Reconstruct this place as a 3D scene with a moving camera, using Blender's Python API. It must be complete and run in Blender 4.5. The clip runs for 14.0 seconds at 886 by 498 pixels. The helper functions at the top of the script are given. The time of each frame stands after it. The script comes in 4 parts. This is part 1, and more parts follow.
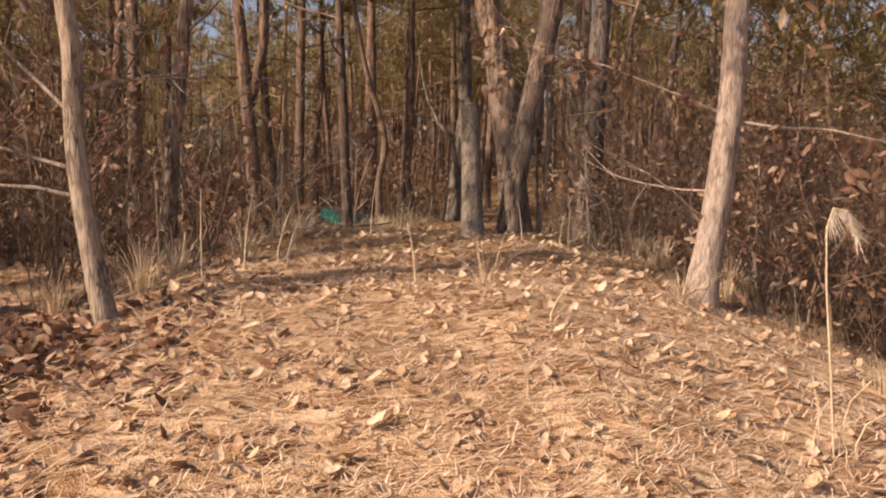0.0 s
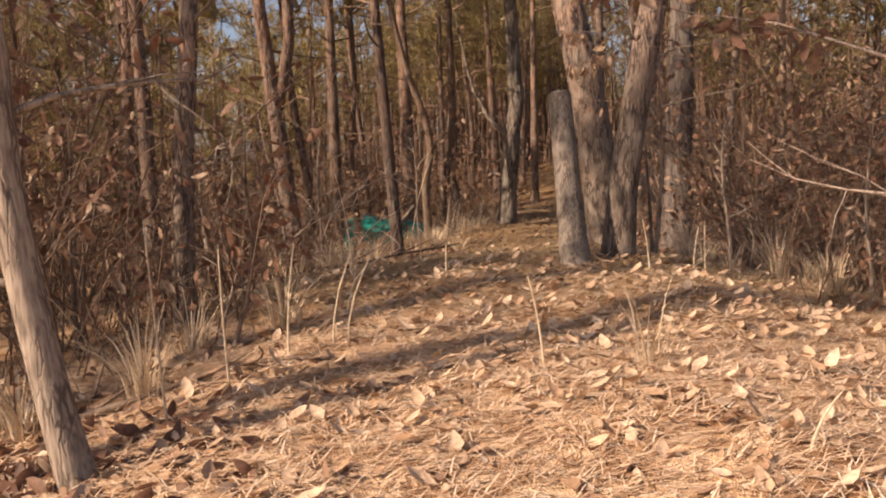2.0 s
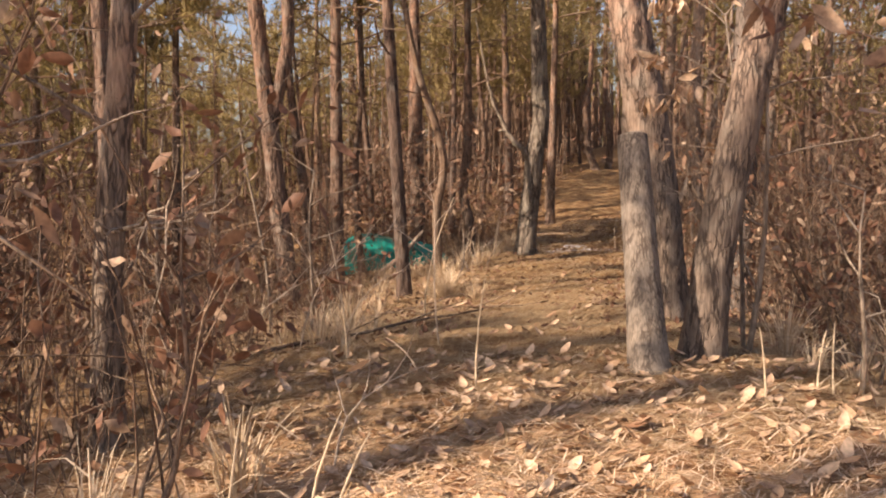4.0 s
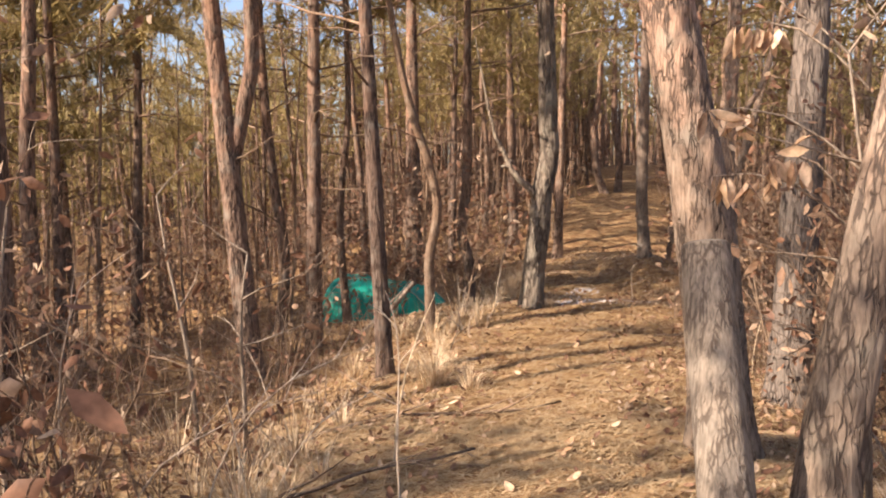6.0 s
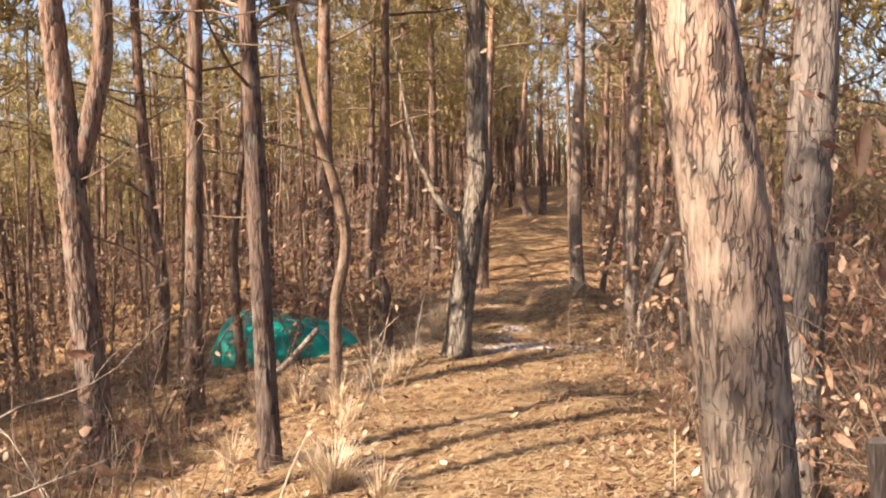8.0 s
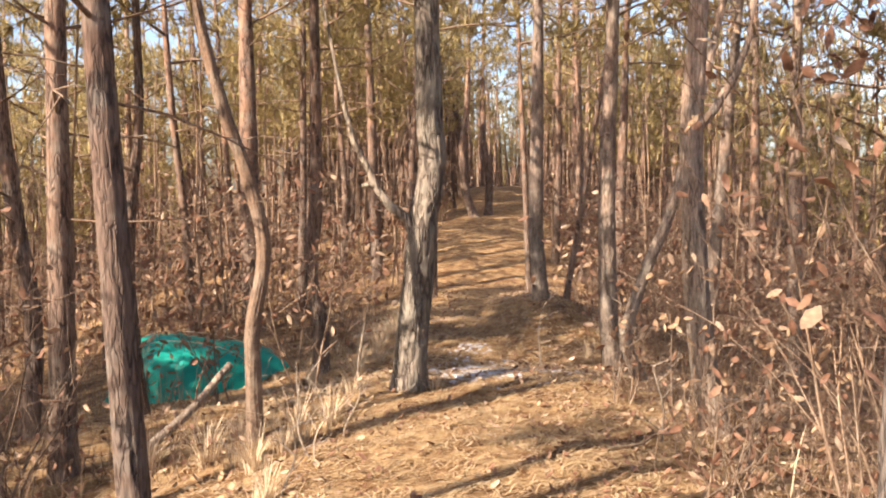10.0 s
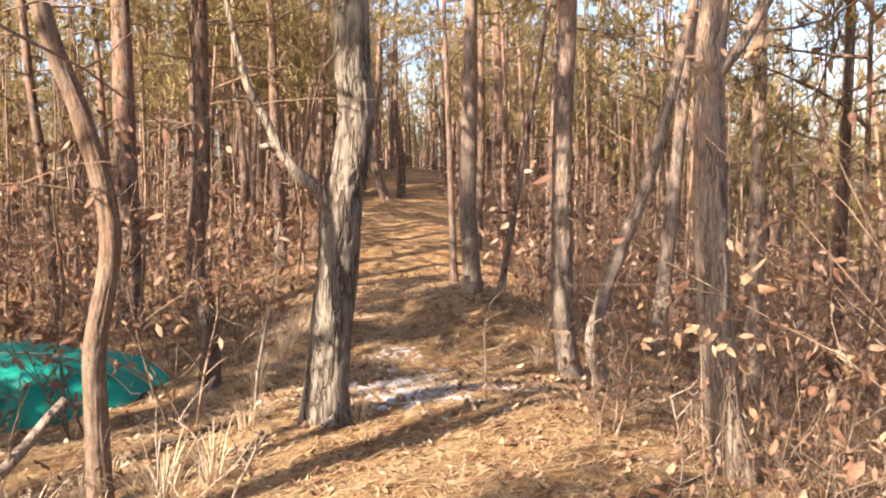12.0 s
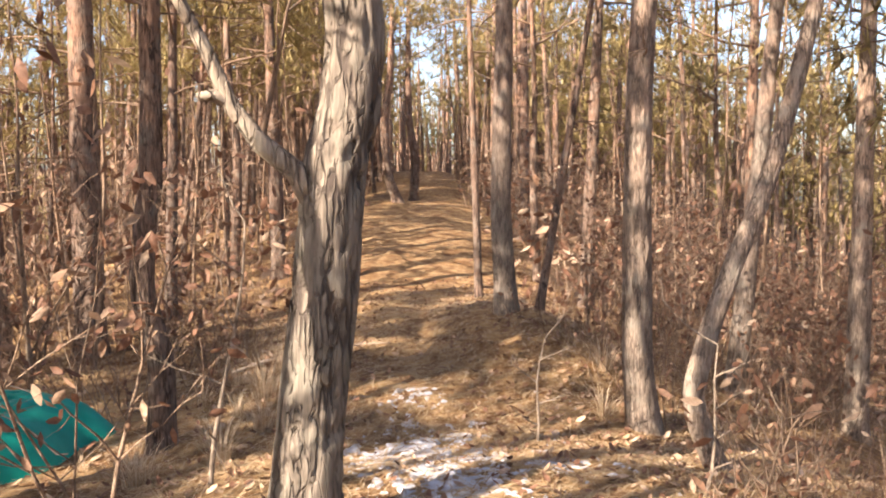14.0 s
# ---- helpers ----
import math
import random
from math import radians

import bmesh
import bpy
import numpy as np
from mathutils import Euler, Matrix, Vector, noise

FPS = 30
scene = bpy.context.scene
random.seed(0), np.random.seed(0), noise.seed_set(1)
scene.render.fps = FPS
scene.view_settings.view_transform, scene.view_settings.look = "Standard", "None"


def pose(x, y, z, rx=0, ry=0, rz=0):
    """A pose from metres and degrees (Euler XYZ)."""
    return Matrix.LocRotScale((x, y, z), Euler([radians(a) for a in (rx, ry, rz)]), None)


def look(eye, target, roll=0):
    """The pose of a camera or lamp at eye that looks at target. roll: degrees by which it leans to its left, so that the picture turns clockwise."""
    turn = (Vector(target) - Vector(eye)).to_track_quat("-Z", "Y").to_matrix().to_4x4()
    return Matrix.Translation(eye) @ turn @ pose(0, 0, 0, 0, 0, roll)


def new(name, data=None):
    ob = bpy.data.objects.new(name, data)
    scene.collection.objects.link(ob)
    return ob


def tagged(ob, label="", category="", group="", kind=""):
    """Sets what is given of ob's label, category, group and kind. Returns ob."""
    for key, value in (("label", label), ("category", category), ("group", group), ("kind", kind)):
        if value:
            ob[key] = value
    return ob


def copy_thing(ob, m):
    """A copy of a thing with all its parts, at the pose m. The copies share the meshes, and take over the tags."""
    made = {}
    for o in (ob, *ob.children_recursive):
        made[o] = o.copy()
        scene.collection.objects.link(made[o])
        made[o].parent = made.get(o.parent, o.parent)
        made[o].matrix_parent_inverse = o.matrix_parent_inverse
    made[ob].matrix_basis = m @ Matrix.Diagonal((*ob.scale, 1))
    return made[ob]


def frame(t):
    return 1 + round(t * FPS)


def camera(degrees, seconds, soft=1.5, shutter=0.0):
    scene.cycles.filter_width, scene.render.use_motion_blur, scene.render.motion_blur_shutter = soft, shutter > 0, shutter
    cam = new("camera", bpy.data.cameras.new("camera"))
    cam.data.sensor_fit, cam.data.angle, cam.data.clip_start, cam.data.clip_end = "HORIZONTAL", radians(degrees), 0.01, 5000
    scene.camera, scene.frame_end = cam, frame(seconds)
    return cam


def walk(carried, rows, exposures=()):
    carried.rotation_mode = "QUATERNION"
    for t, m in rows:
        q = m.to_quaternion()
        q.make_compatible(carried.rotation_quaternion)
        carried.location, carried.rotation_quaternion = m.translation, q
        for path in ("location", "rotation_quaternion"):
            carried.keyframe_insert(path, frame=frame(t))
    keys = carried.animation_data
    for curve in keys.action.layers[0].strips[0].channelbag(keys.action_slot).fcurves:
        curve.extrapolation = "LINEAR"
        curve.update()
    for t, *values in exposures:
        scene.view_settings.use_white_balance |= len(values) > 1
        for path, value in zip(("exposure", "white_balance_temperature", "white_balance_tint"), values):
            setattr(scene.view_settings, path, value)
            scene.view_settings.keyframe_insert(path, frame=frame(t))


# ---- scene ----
cam = camera(56.8, 14.0, soft=2.0)
PATH = [
    (0, (-0.003, -0.007, 1.531), (0.004, 1.983, 1.33), 0.2),
    (0.5, (-0.12, 0.405, 1.521), (-0.201, 2.393, 1.316), -3.0),
    (1, (-0.168, 0.774, 1.572), (-0.276, 2.764, 1.4), -3.7),
    (1.5, (-0.31, 1.197, 1.655), (-0.411, 3.184, 1.455), -3.7),
    (2, (-0.379, 1.528, 1.671), (-0.453, 3.514, 1.451), -3.4),
    (2.5, (-0.381, 1.942, 1.78), (-0.463, 3.927, 1.552), -3.1),
    (3, (-0.438, 2.233, 1.757), (-0.534, 4.219, 1.536), -2.8),
    (3.5, (-0.548, 2.559, 1.937), (-0.654, 4.543, 1.709), -1.8),
    (4, (-0.54, 2.932, 1.95), (-0.619, 4.918, 1.734), -1.3),
    (4.2, (-0.549, 3.128, 1.985), (-0.602, 5.12, 1.812), -0.3),
    (6.3, (-0.452, 4.691, 2.289), (-0.547, 6.68, 2.105), -1.2),
    (6.5, (-0.464, 4.848, 2.284), (-0.552, 6.838, 2.107), -1.5),
    (7, (-0.491, 5.22, 2.393), (-0.48, 7.212, 2.218), -0.6),
    (7.5, (-0.459, 5.621, 2.347), (-0.343, 7.611, 2.184), -0.2),
    (7.7, (-0.442, 5.802, 2.366), (-0.344, 7.794, 2.216), -0.2),
    (9.8, (-0.358, 7.636, 2.273), (-0.124, 9.618, 2.142), -1.3),
    (10, (-0.387, 7.83, 2.281), (-0.136, 9.809, 2.144), -1.1),
    (10.5, (-0.35, 8.294, 2.23), (0.053, 10.247, 2.077), -0.7),
    (11, (-0.337, 8.719, 2.239), (0.082, 10.669, 2.092), -0.9),
    (11.5, (-0.348, 9.177, 2.198), (0.067, 11.127, 2.035), -1.3),
    (12, (-0.303, 9.654, 2.157), (0.173, 11.588, 1.98), -0.6),
    (12.5, (-0.208, 10.129, 2.153), (0.175, 12.085, 1.992), 0.3),
    (13, (-0.137, 10.676, 2.09), (0.317, 12.618, 1.94), 1.5),
    (13.5, (-0.074, 11.23, 2.017), (0.437, 13.156, 1.846), 1.0),
    (14, (0.028, 11.699, 2.016), (0.479, 13.641, 1.853), -0.5),
]
EXPOSURE = [(0.0, 0.53, 6650, 22), (2.0, 0.61, 6650, 23), (4.2, 1.12, 6550, 21), (6.5, 1.52, 6220, 18), (10.0, 1.88, 6120, 16), (14.0, 2.06, 6040, 16)]
walk(cam, [(t, look(eye, target, roll)) for t, eye, target, roll in PATH], EXPOSURE)

# ---- light: a low winter sun behind the walker's left shoulder, clear sky ----
SUN_AZ, SUN_EL = 212.0, 34.0          # direction towards the sun: degrees from +x, and above the horizon
world = bpy.data.worlds.new("winter_sky")
scene.world = world
world.use_nodes = True
wn = world.node_tree
sky = wn.nodes.new("ShaderNodeTexSky")
sky.sky_type, sky.sun_disc = "NISHITA", False
sky.sun_elevation, sky.sun_rotation = radians(SUN_EL), radians(90 - SUN_AZ)
sky.dust_density = 2.6
wn.links.new(sky.outputs[0], wn.nodes["Background"].inputs[0])
wn.nodes["Background"].inputs[1].default_value = 0.095
sun = new("sun", bpy.data.lights.new("sun", "SUN"))
sun.data.energy, sun.data.angle, sun.data.color = 5.0, radians(0.6), (1.0, 0.83, 0.63)
to_sun = Vector((math.cos(radians(SUN_AZ)) * math.cos(radians(SUN_EL)), math.sin(radians(SUN_AZ)) * math.cos(radians(SUN_EL)), math.sin(radians(SUN_EL))))
sun.matrix_world = look(to_sun * 50, (0, 0, 0))

# ---- materials ----
def material(name, rough=0.85):
    m = bpy.data.materials.new(name)
    m.use_nodes = True
    n = m.node_tree.nodes
    n["Principled BSDF"].inputs["Roughness"].default_value = rough
    n["Principled BSDF"].inputs["Specular IOR Level"].default_value = 0.25
    return m, n, m.node_tree.links, n["Principled BSDF"]


def ramp(n, rows):
    r = n.new("ShaderNodeValToRGB")
    while len(r.color_ramp.elements) < len(rows):
        r.color_ramp.elements.new(0.5)
    for e, (p, c) in zip(r.color_ramp.elements, rows):
        e.position, e.color = p, (*c, 1)
    return r


def noise_node(n, l, coord, scale, detail=4.0, stretch=(1, 1, 1)):
    mp = n.new("ShaderNodeMapping")
    mp.inputs["Scale"].default_value = stretch
    l.new(coord, mp.inputs[0])
    t = n.new("ShaderNodeTexNoise")
    t.inputs["Scale"].default_value, t.inputs["Detail"].default_value = scale, detail
    l.new(mp.outputs[0], t.inputs["Vector"])
    return t


def mix(n, l, kind, fac, a, b):
    x = n.new("ShaderNodeMix")
    x.data_type, x.blend_type = "RGBA", kind
    for sock, v in ((x.inputs[0], fac), (x.inputs[6], a), (x.inputs[7], b)):
        if isinstance(v, bpy.types.NodeSocket):
            l.new(v, sock)
        else:
            sock.default_value = v if not isinstance(v, tuple) else (*v, 1)
    return x.outputs[2]


def bark(name, plate, crack, upper, low, high, lichen, fine=1.0, strength=0.6):
    """Plated bark: tall plates with dark furrows, warmer flakes up the stem, grey lichen."""
    m, n, l, p = material(name, 0.9)
    co = n.new("ShaderNodeTexCoord").outputs["Object"]
    mp = n.new("ShaderNodeMapping")
    mp.inputs["Scale"].default_value = (1, 1, 0.16)
    l.new(co, mp.inputs[0])
    wob = noise_node(n, l, co, 16 * fine, 5, (1, 1, 0.5))
    add = n.new("ShaderNodeVectorMath")
    add.operation = "MULTIPLY_ADD"
    l.new(wob.outputs["Color"], add.inputs[0])
    add.inputs[1].default_value = (0.036, 0.036, 0.016)
    l.new(mp.outputs[0], add.inputs[2])
    v = n.new("ShaderNodeTexVoronoi")
    v.feature = "DISTANCE_TO_EDGE"
    v.inputs["Scale"].default_value = 40 * fine
    l.new(add.outputs[0], v.inputs["Vector"])
    edge = ramp(n, [(0.0, (0.1, 0.1, 0.1)), (0.2, (1, 1, 1))])
    gap = noise_node(n, l, co, 17 * fine, 6, (1, 1, 0.22))
    gm = n.new("ShaderNodeMath")
    gm.operation = "MULTIPLY_ADD"
    l.new(gap.outputs[0], gm.inputs[0])
    gm.inputs[1].default_value = 1.1
    gs = n.new("ShaderNodeMath")
    gs.operation = "SUBTRACT"
    l.new(v.outputs["Distance"], gs.inputs[0])
    gs.inputs[1].default_value = 0.47
    l.new(gs.outputs[0], gm.inputs[2])
    l.new(gm.outputs[0], edge.inputs[0])
    big = noise_node(n, l, co, 3.2, 5, (1, 1, 0.5))
    grain = noise_node(n, l, co, 70 * fine, 5, (1, 1, 0.15))
    sep = n.new("ShaderNodeSeparateXYZ")
    l.new(co, sep.inputs[0])
    h = n.new("ShaderNodeMapRange")
    h.inputs[1].default_value, h.inputs[2].default_value = low, high
    l.new(sep.outputs[2], h.inputs[0])
    hm = n.new("ShaderNodeMath")
    hm.operation = "MULTIPLY"
    l.new(h.outputs[0], hm.inputs[0])
    bump_mask = ramp(n, [(0.35, (0, 0, 0)), (0.6, (1, 1, 1))])
    l.new(big.outputs[0], bump_mask.inputs[0])
    l.new(bump_mask.outputs[0], hm.inputs[1])
    c = mix(n, l, "MIX", hm.outputs[0], plate, upper)
    gr = ramp(n, [(0.3, (0.52, 0.52, 0.52)), (0.68, (1.25, 1.25, 1.25))])
    l.new(grain.outputs[0], gr.inputs[0])
    c = mix(n, l, "MULTIPLY", 1.0, c, gr.outputs[0])
    li = noise_node(n, l, co, 7, 6)
    lr = ramp(n, [(0.48, (0, 0, 0)), (0.78, (0.8, 0.8, 0.8))])
    l.new(li.outputs[0], lr.inputs[0])
    c = mix(n, l, "MIX", lr.outputs[0], c, lichen)
    info = n.new("ShaderNodeObjectInfo")
    tone = ramp(n, [(0.0, (0.72, 0.72, 0.72)), (1.0, (1.2, 1.16, 1.1))])
    l.new(info.outputs["Random"], tone.inputs[0])
    c = mix(n, l, "MULTIPLY", 1.0, c, tone.outputs[0])
    c = mix(n, l, "MIX", edge.outputs[0], crack, c)
    l.new(c, p.inputs["Base Color"])
    hsum = n.new("ShaderNodeMath")
    hsum.operation = "MULTIPLY_ADD"
    l.new(grain.outputs[0], hsum.inputs[0])
    hsum.inputs[1].default_value = 0.45
    l.new(edge.outputs[0], hsum.inputs[2])
    b = n.new("ShaderNodeBump")
    b.inputs["Strength"].default_value, b.inputs["Distance"].default_value = strength, 0.02
    l.new(hsum.outputs[0], b.inputs["Height"])
    l.new(b.outputs[0], p.inputs["Normal"])
    return m


def foliage(name, tones, rough=0.7, glow=0.35):
    """Thin dry or green blades: each island its own tone, light passing through."""
    m, n, l, p = material(name, rough)
    g = n.new("ShaderNodeNewGeometry")
    r = ramp(n, [(i / max(1, len(tones) - 1), c) for i, c in enumerate(tones)])
    l.new(g.outputs["Random Per Island"], r.inputs[0])
    co = n.new("ShaderNodeTexCoord").outputs["Object"]
    t = noise_node(n, l, co, 55, 3)
    tr = ramp(n, [(0.3, (0.7, 0.7, 0.7)), (0.7, (1.2, 1.2, 1.2))])
    l.new(t.outputs[0], tr.inputs[0])
    c = mix(n, l, "MULTIPLY", 1.0, r.outputs[0], tr.outputs[0])
    l.new(c, p.inputs["Base Color"])
    tl = n.new("ShaderNodeBsdfTranslucent")
    l.new(c, tl.inputs[0])
    ms = n.new("ShaderNodeMixShader")
    ms.inputs[0].default_value = glow
    l.new(p.outputs[0], ms.inputs[1])
    l.new(tl.outputs[0], ms.inputs[2])
    l.new(ms.outputs[0], n["Material Output"].inputs[0])
    return m


pine_bark = bark("pine_bark", (0.170, 0.119, 0.089), (0.036, 0.024, 0.019), (0.289, 0.170, 0.111), 1.2, 4.0, (0.230, 0.212, 0.178))
pale_pine_bark = bark("pale_pine_bark", (0.225, 0.19, 0.148), (0.065, 0.05, 0.04), (0.285, 0.23, 0.175), 1.2, 3.0, (0.25, 0.24, 0.19), 0.7, 0.9)
young_bark = bark("young_pine_bark", (0.25, 0.20, 0.155), (0.10, 0.075, 0.058), (0.36, 0.25, 0.18), 1.0, 2.6, (0.29, 0.265, 0.215), 1.15, 0.6)
trio_bark = bark("flaky_bark", (0.205, 0.16, 0.122), (0.06, 0.045, 0.036), (0.33, 0.22, 0.16), 0.9, 2.4, (0.27, 0.24, 0.195), 1.25, 0.7)
# furrowed bark darkened to carry the shade that falls on this trunk
shade_bark = bark("shaded_furrowed_bark", (0.135, 0.115, 0.10), (0.05, 0.04, 0.034), (0.16, 0.125, 0.10), 1.5, 4.5, (0.17, 0.15, 0.13), 0.9, 0.8)
oak_bark = bark("oak_bark", (0.29, 0.235, 0.18), (0.10, 0.075, 0.055), (0.33, 0.25, 0.18), 0.5, 2.0, (0.44, 0.38, 0.30), 1.3, 0.35)
pale_bark = bark("speckled_bark", (0.374, 0.302, 0.245), (0.158, 0.115, 0.086), (0.396, 0.302, 0.230), 0.5, 2.0, (0.432, 0.382, 0.324), 1.2, 0.3)
twig_bark = bark("twig_bark", (0.221, 0.156, 0.107), (0.082, 0.057, 0.041), (0.246, 0.156, 0.098), 0.5, 2.0, (0.287, 0.238, 0.180), 2.5, 0.2)
brown_leaf = foliage("dry_oak_leaf", [(0.144, 0.074, 0.045), (0.232, 0.124, 0.076), (0.192, 0.100, 0.060), (0.320, 0.208, 0.132), (0.448, 0.344, 0.240)], 0.6, 0.28)
tan_leaf = foliage("tan_oak_leaf", [(0.26, 0.15, 0.085), (0.38, 0.245, 0.14), (0.48, 0.335, 0.205), (0.31, 0.18, 0.10)], 0.6, 0.28)
pale_leaf = foliage("fallen_leaf", [(0.34, 0.20, 0.11), (0.48, 0.315, 0.185), (0.58, 0.41, 0.26), (0.68, 0.51, 0.345), (0.25, 0.135, 0.075)], 0.6, 0.15)
needle_green = foliage("pine_needles", [(0.20, 0.155, 0.055), (0.33, 0.26, 0.10), (0.42, 0.335, 0.15), (0.25, 0.18, 0.085)], 0.55, 0.35)
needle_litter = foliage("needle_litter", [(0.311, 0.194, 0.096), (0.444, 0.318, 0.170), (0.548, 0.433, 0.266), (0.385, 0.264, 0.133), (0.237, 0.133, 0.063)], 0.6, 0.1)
# pale straw, its colour raised further to stand in for strong sun
sunlit_straw = foliage("dry_thatch", [(0.52, 0.34, 0.20), (0.78, 0.58, 0.38), (0.88, 0.72, 0.52), (0.62, 0.43, 0.26), (0.34, 0.19, 0.10)], 0.55, 0.12)
straw = foliage("dry_straw", [(0.55, 0.42, 0.26), (0.72, 0.60, 0.42), (0.48, 0.33, 0.19)], 0.55, 0.25)
brush_stem = foliage("brush_stem", [(0.128, 0.076, 0.051), (0.187, 0.123, 0.081), (0.289, 0.212, 0.145), (0.111, 0.064, 0.041)], 0.7, 0.05)


def litter_ground():
    m, n, l, p = material("needle_covered_soil", 0.95)
    co = n.new("ShaderNodeTexCoord").outputs["Object"]
    big = noise_node(n, l, co, 0.35, 4)
    mid_n = noise_node(n, l, co, 2.6, 6)
    strands = noise_node(n, l, co, 26, 6, (0.35, 1.0, 1.0))
    strands2 = noise_node(n, l, co, 30, 6, (1.0, 0.3, 1.0))
    fine = noise_node(n, l, co, 140, 3)
    r1 = ramp(n, [(0.25, (0.192, 0.104, 0.052)), (0.45, (0.348, 0.229, 0.111)), (0.62, (0.451, 0.326, 0.174)), (0.8, (0.540, 0.425, 0.252))])
    l.new(strands.outputs[0], r1.inputs[0])
    r2 = ramp(n, [(0.3, (0.237, 0.133, 0.067)), (0.55, (0.392, 0.268, 0.133)), (0.75, (0.496, 0.381, 0.218))])
    l.new(strands2.outputs[0], r2.inputs[0])
    c = mix(n, l, "MIX", mid_n.outputs[0], r1.outputs[0], r2.outputs[0])
    soil = ramp(n, [(0.36, (1, 1, 1)), (0.5, (0, 0, 0))])
    l.new(mid_n.outputs[0], soil.inputs[0])
    c = mix(n, l, "MIX", soil.outputs[0], c, mix(n, l, "MULTIPLY", 1.0, c, (0.62, 0.52, 0.46)))
    # knoll: pale straw litter, with the strong sunshine added to its colour
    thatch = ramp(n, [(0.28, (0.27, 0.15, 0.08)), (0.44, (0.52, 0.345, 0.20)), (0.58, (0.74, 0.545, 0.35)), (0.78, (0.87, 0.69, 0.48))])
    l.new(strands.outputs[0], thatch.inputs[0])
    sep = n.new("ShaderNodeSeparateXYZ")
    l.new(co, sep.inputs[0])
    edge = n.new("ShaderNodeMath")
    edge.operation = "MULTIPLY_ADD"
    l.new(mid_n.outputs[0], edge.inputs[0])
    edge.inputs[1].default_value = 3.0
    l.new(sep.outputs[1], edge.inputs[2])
    sunlit_part = n.new("ShaderNodeMapRange")
    sunlit_part.inputs[1].default_value, sunlit_part.inputs[2].default_value = 8.6, 6.6
    l.new(edge.outputs[0], sunlit_part.inputs[0])
    c = mix(n, l, "MIX", sunlit_part.outputs[0], c, thatch.outputs[0])
    humus_n = noise_node(n, l, co, 5.5, 8)
    humus = ramp(n, [(0.40, (0.62, 0.52, 0.44)), (0.55, (1.0, 1.0, 1.0)), (0.68, (1.12, 1.1, 1.04))])
    l.new(humus_n.outputs[0], humus.inputs[0])
    c = mix(n, l, "MULTIPLY", 1.0, c, humus.outputs[0])
    bt = ramp(n, [(0.3, (0.78, 0.74, 0.7)), (0.7, (1.1, 1.08, 1.04))])
    l.new(big.outputs[0], bt.inputs[0])
    c = mix(n, l, "MULTIPLY", 1.0, c, bt.outputs[0])
    l.new(c, p.inputs["Base Color"])
    s = n.new("ShaderNodeMath")
    s.operation = "ADD"
    l.new(strands.outputs[0], s.inputs[0])
    l.new(fine.outputs[0], s.inputs[1])
    b = n.new("ShaderNodeBump")
    b.inputs["Strength"].default_value, b.inputs["Distance"].default_value = 0.8, 0.03
    l.new(s.outputs[0], b.inputs["Height"])
    l.new(b.outputs[0], p.inputs["Normal"])
    return m


def plain(name, a, b, scale, rough=0.7, bump=0.3, stretch=(1, 1, 1)):
    m, n, l, p = material(name, rough)
    co = n.new("ShaderNodeTexCoord").outputs["Object"]
    t, f = noise_node(n, l, co, scale, 5, stretch), noise_node(n, l, co, scale * 9, 3, stretch)
    r = ramp(n, [(0.3, a), (0.7, b)])
    l.new(t.outputs[0], r.inputs[0])
    l.new(r.outputs[0], p.inputs["Base Color"])
    u = n.new("ShaderNodeBump")
    u.inputs["Strength"].default_value, u.inputs["Distance"].default_value = bump, 0.01
    l.new(f.outputs[0], u.inputs["Height"])
    l.new(u.outputs[0], p.inputs["Normal"])
    return m


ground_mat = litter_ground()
tarp_mat = plain("green_tarpaulin", (0.0, 0.155, 0.118), (0.016, 0.35, 0.27), 3.0, 0.45, 0.25)
snow_mat = plain("old_snow", (0.40, 0.41, 0.44), (0.62, 0.63, 0.66), 14, 0.6, 0.6)
cut_mat = plain("weathered_cut_wood", (0.27, 0.22, 0.16), (0.37, 0.315, 0.235), 12, 0.85, 0.4)
dead_mat = plain("bare_dead_wood", (0.36, 0.28, 0.20), (0.52, 0.43, 0.33), 10, 0.8, 0.5, (1, 1, 0.2))
plume_mat = plain("seed_plume", (0.60, 0.50, 0.40), (0.78, 0.70, 0.60), 30, 0.8, 0.5)

stump_bark = bark("stump_bark", (0.25, 0.21, 0.165), (0.085, 0.066, 0.05), (0.29, 0.24, 0.19), 0.3, 1.2, (0.31, 0.275, 0.225), 1.6, 0.4)

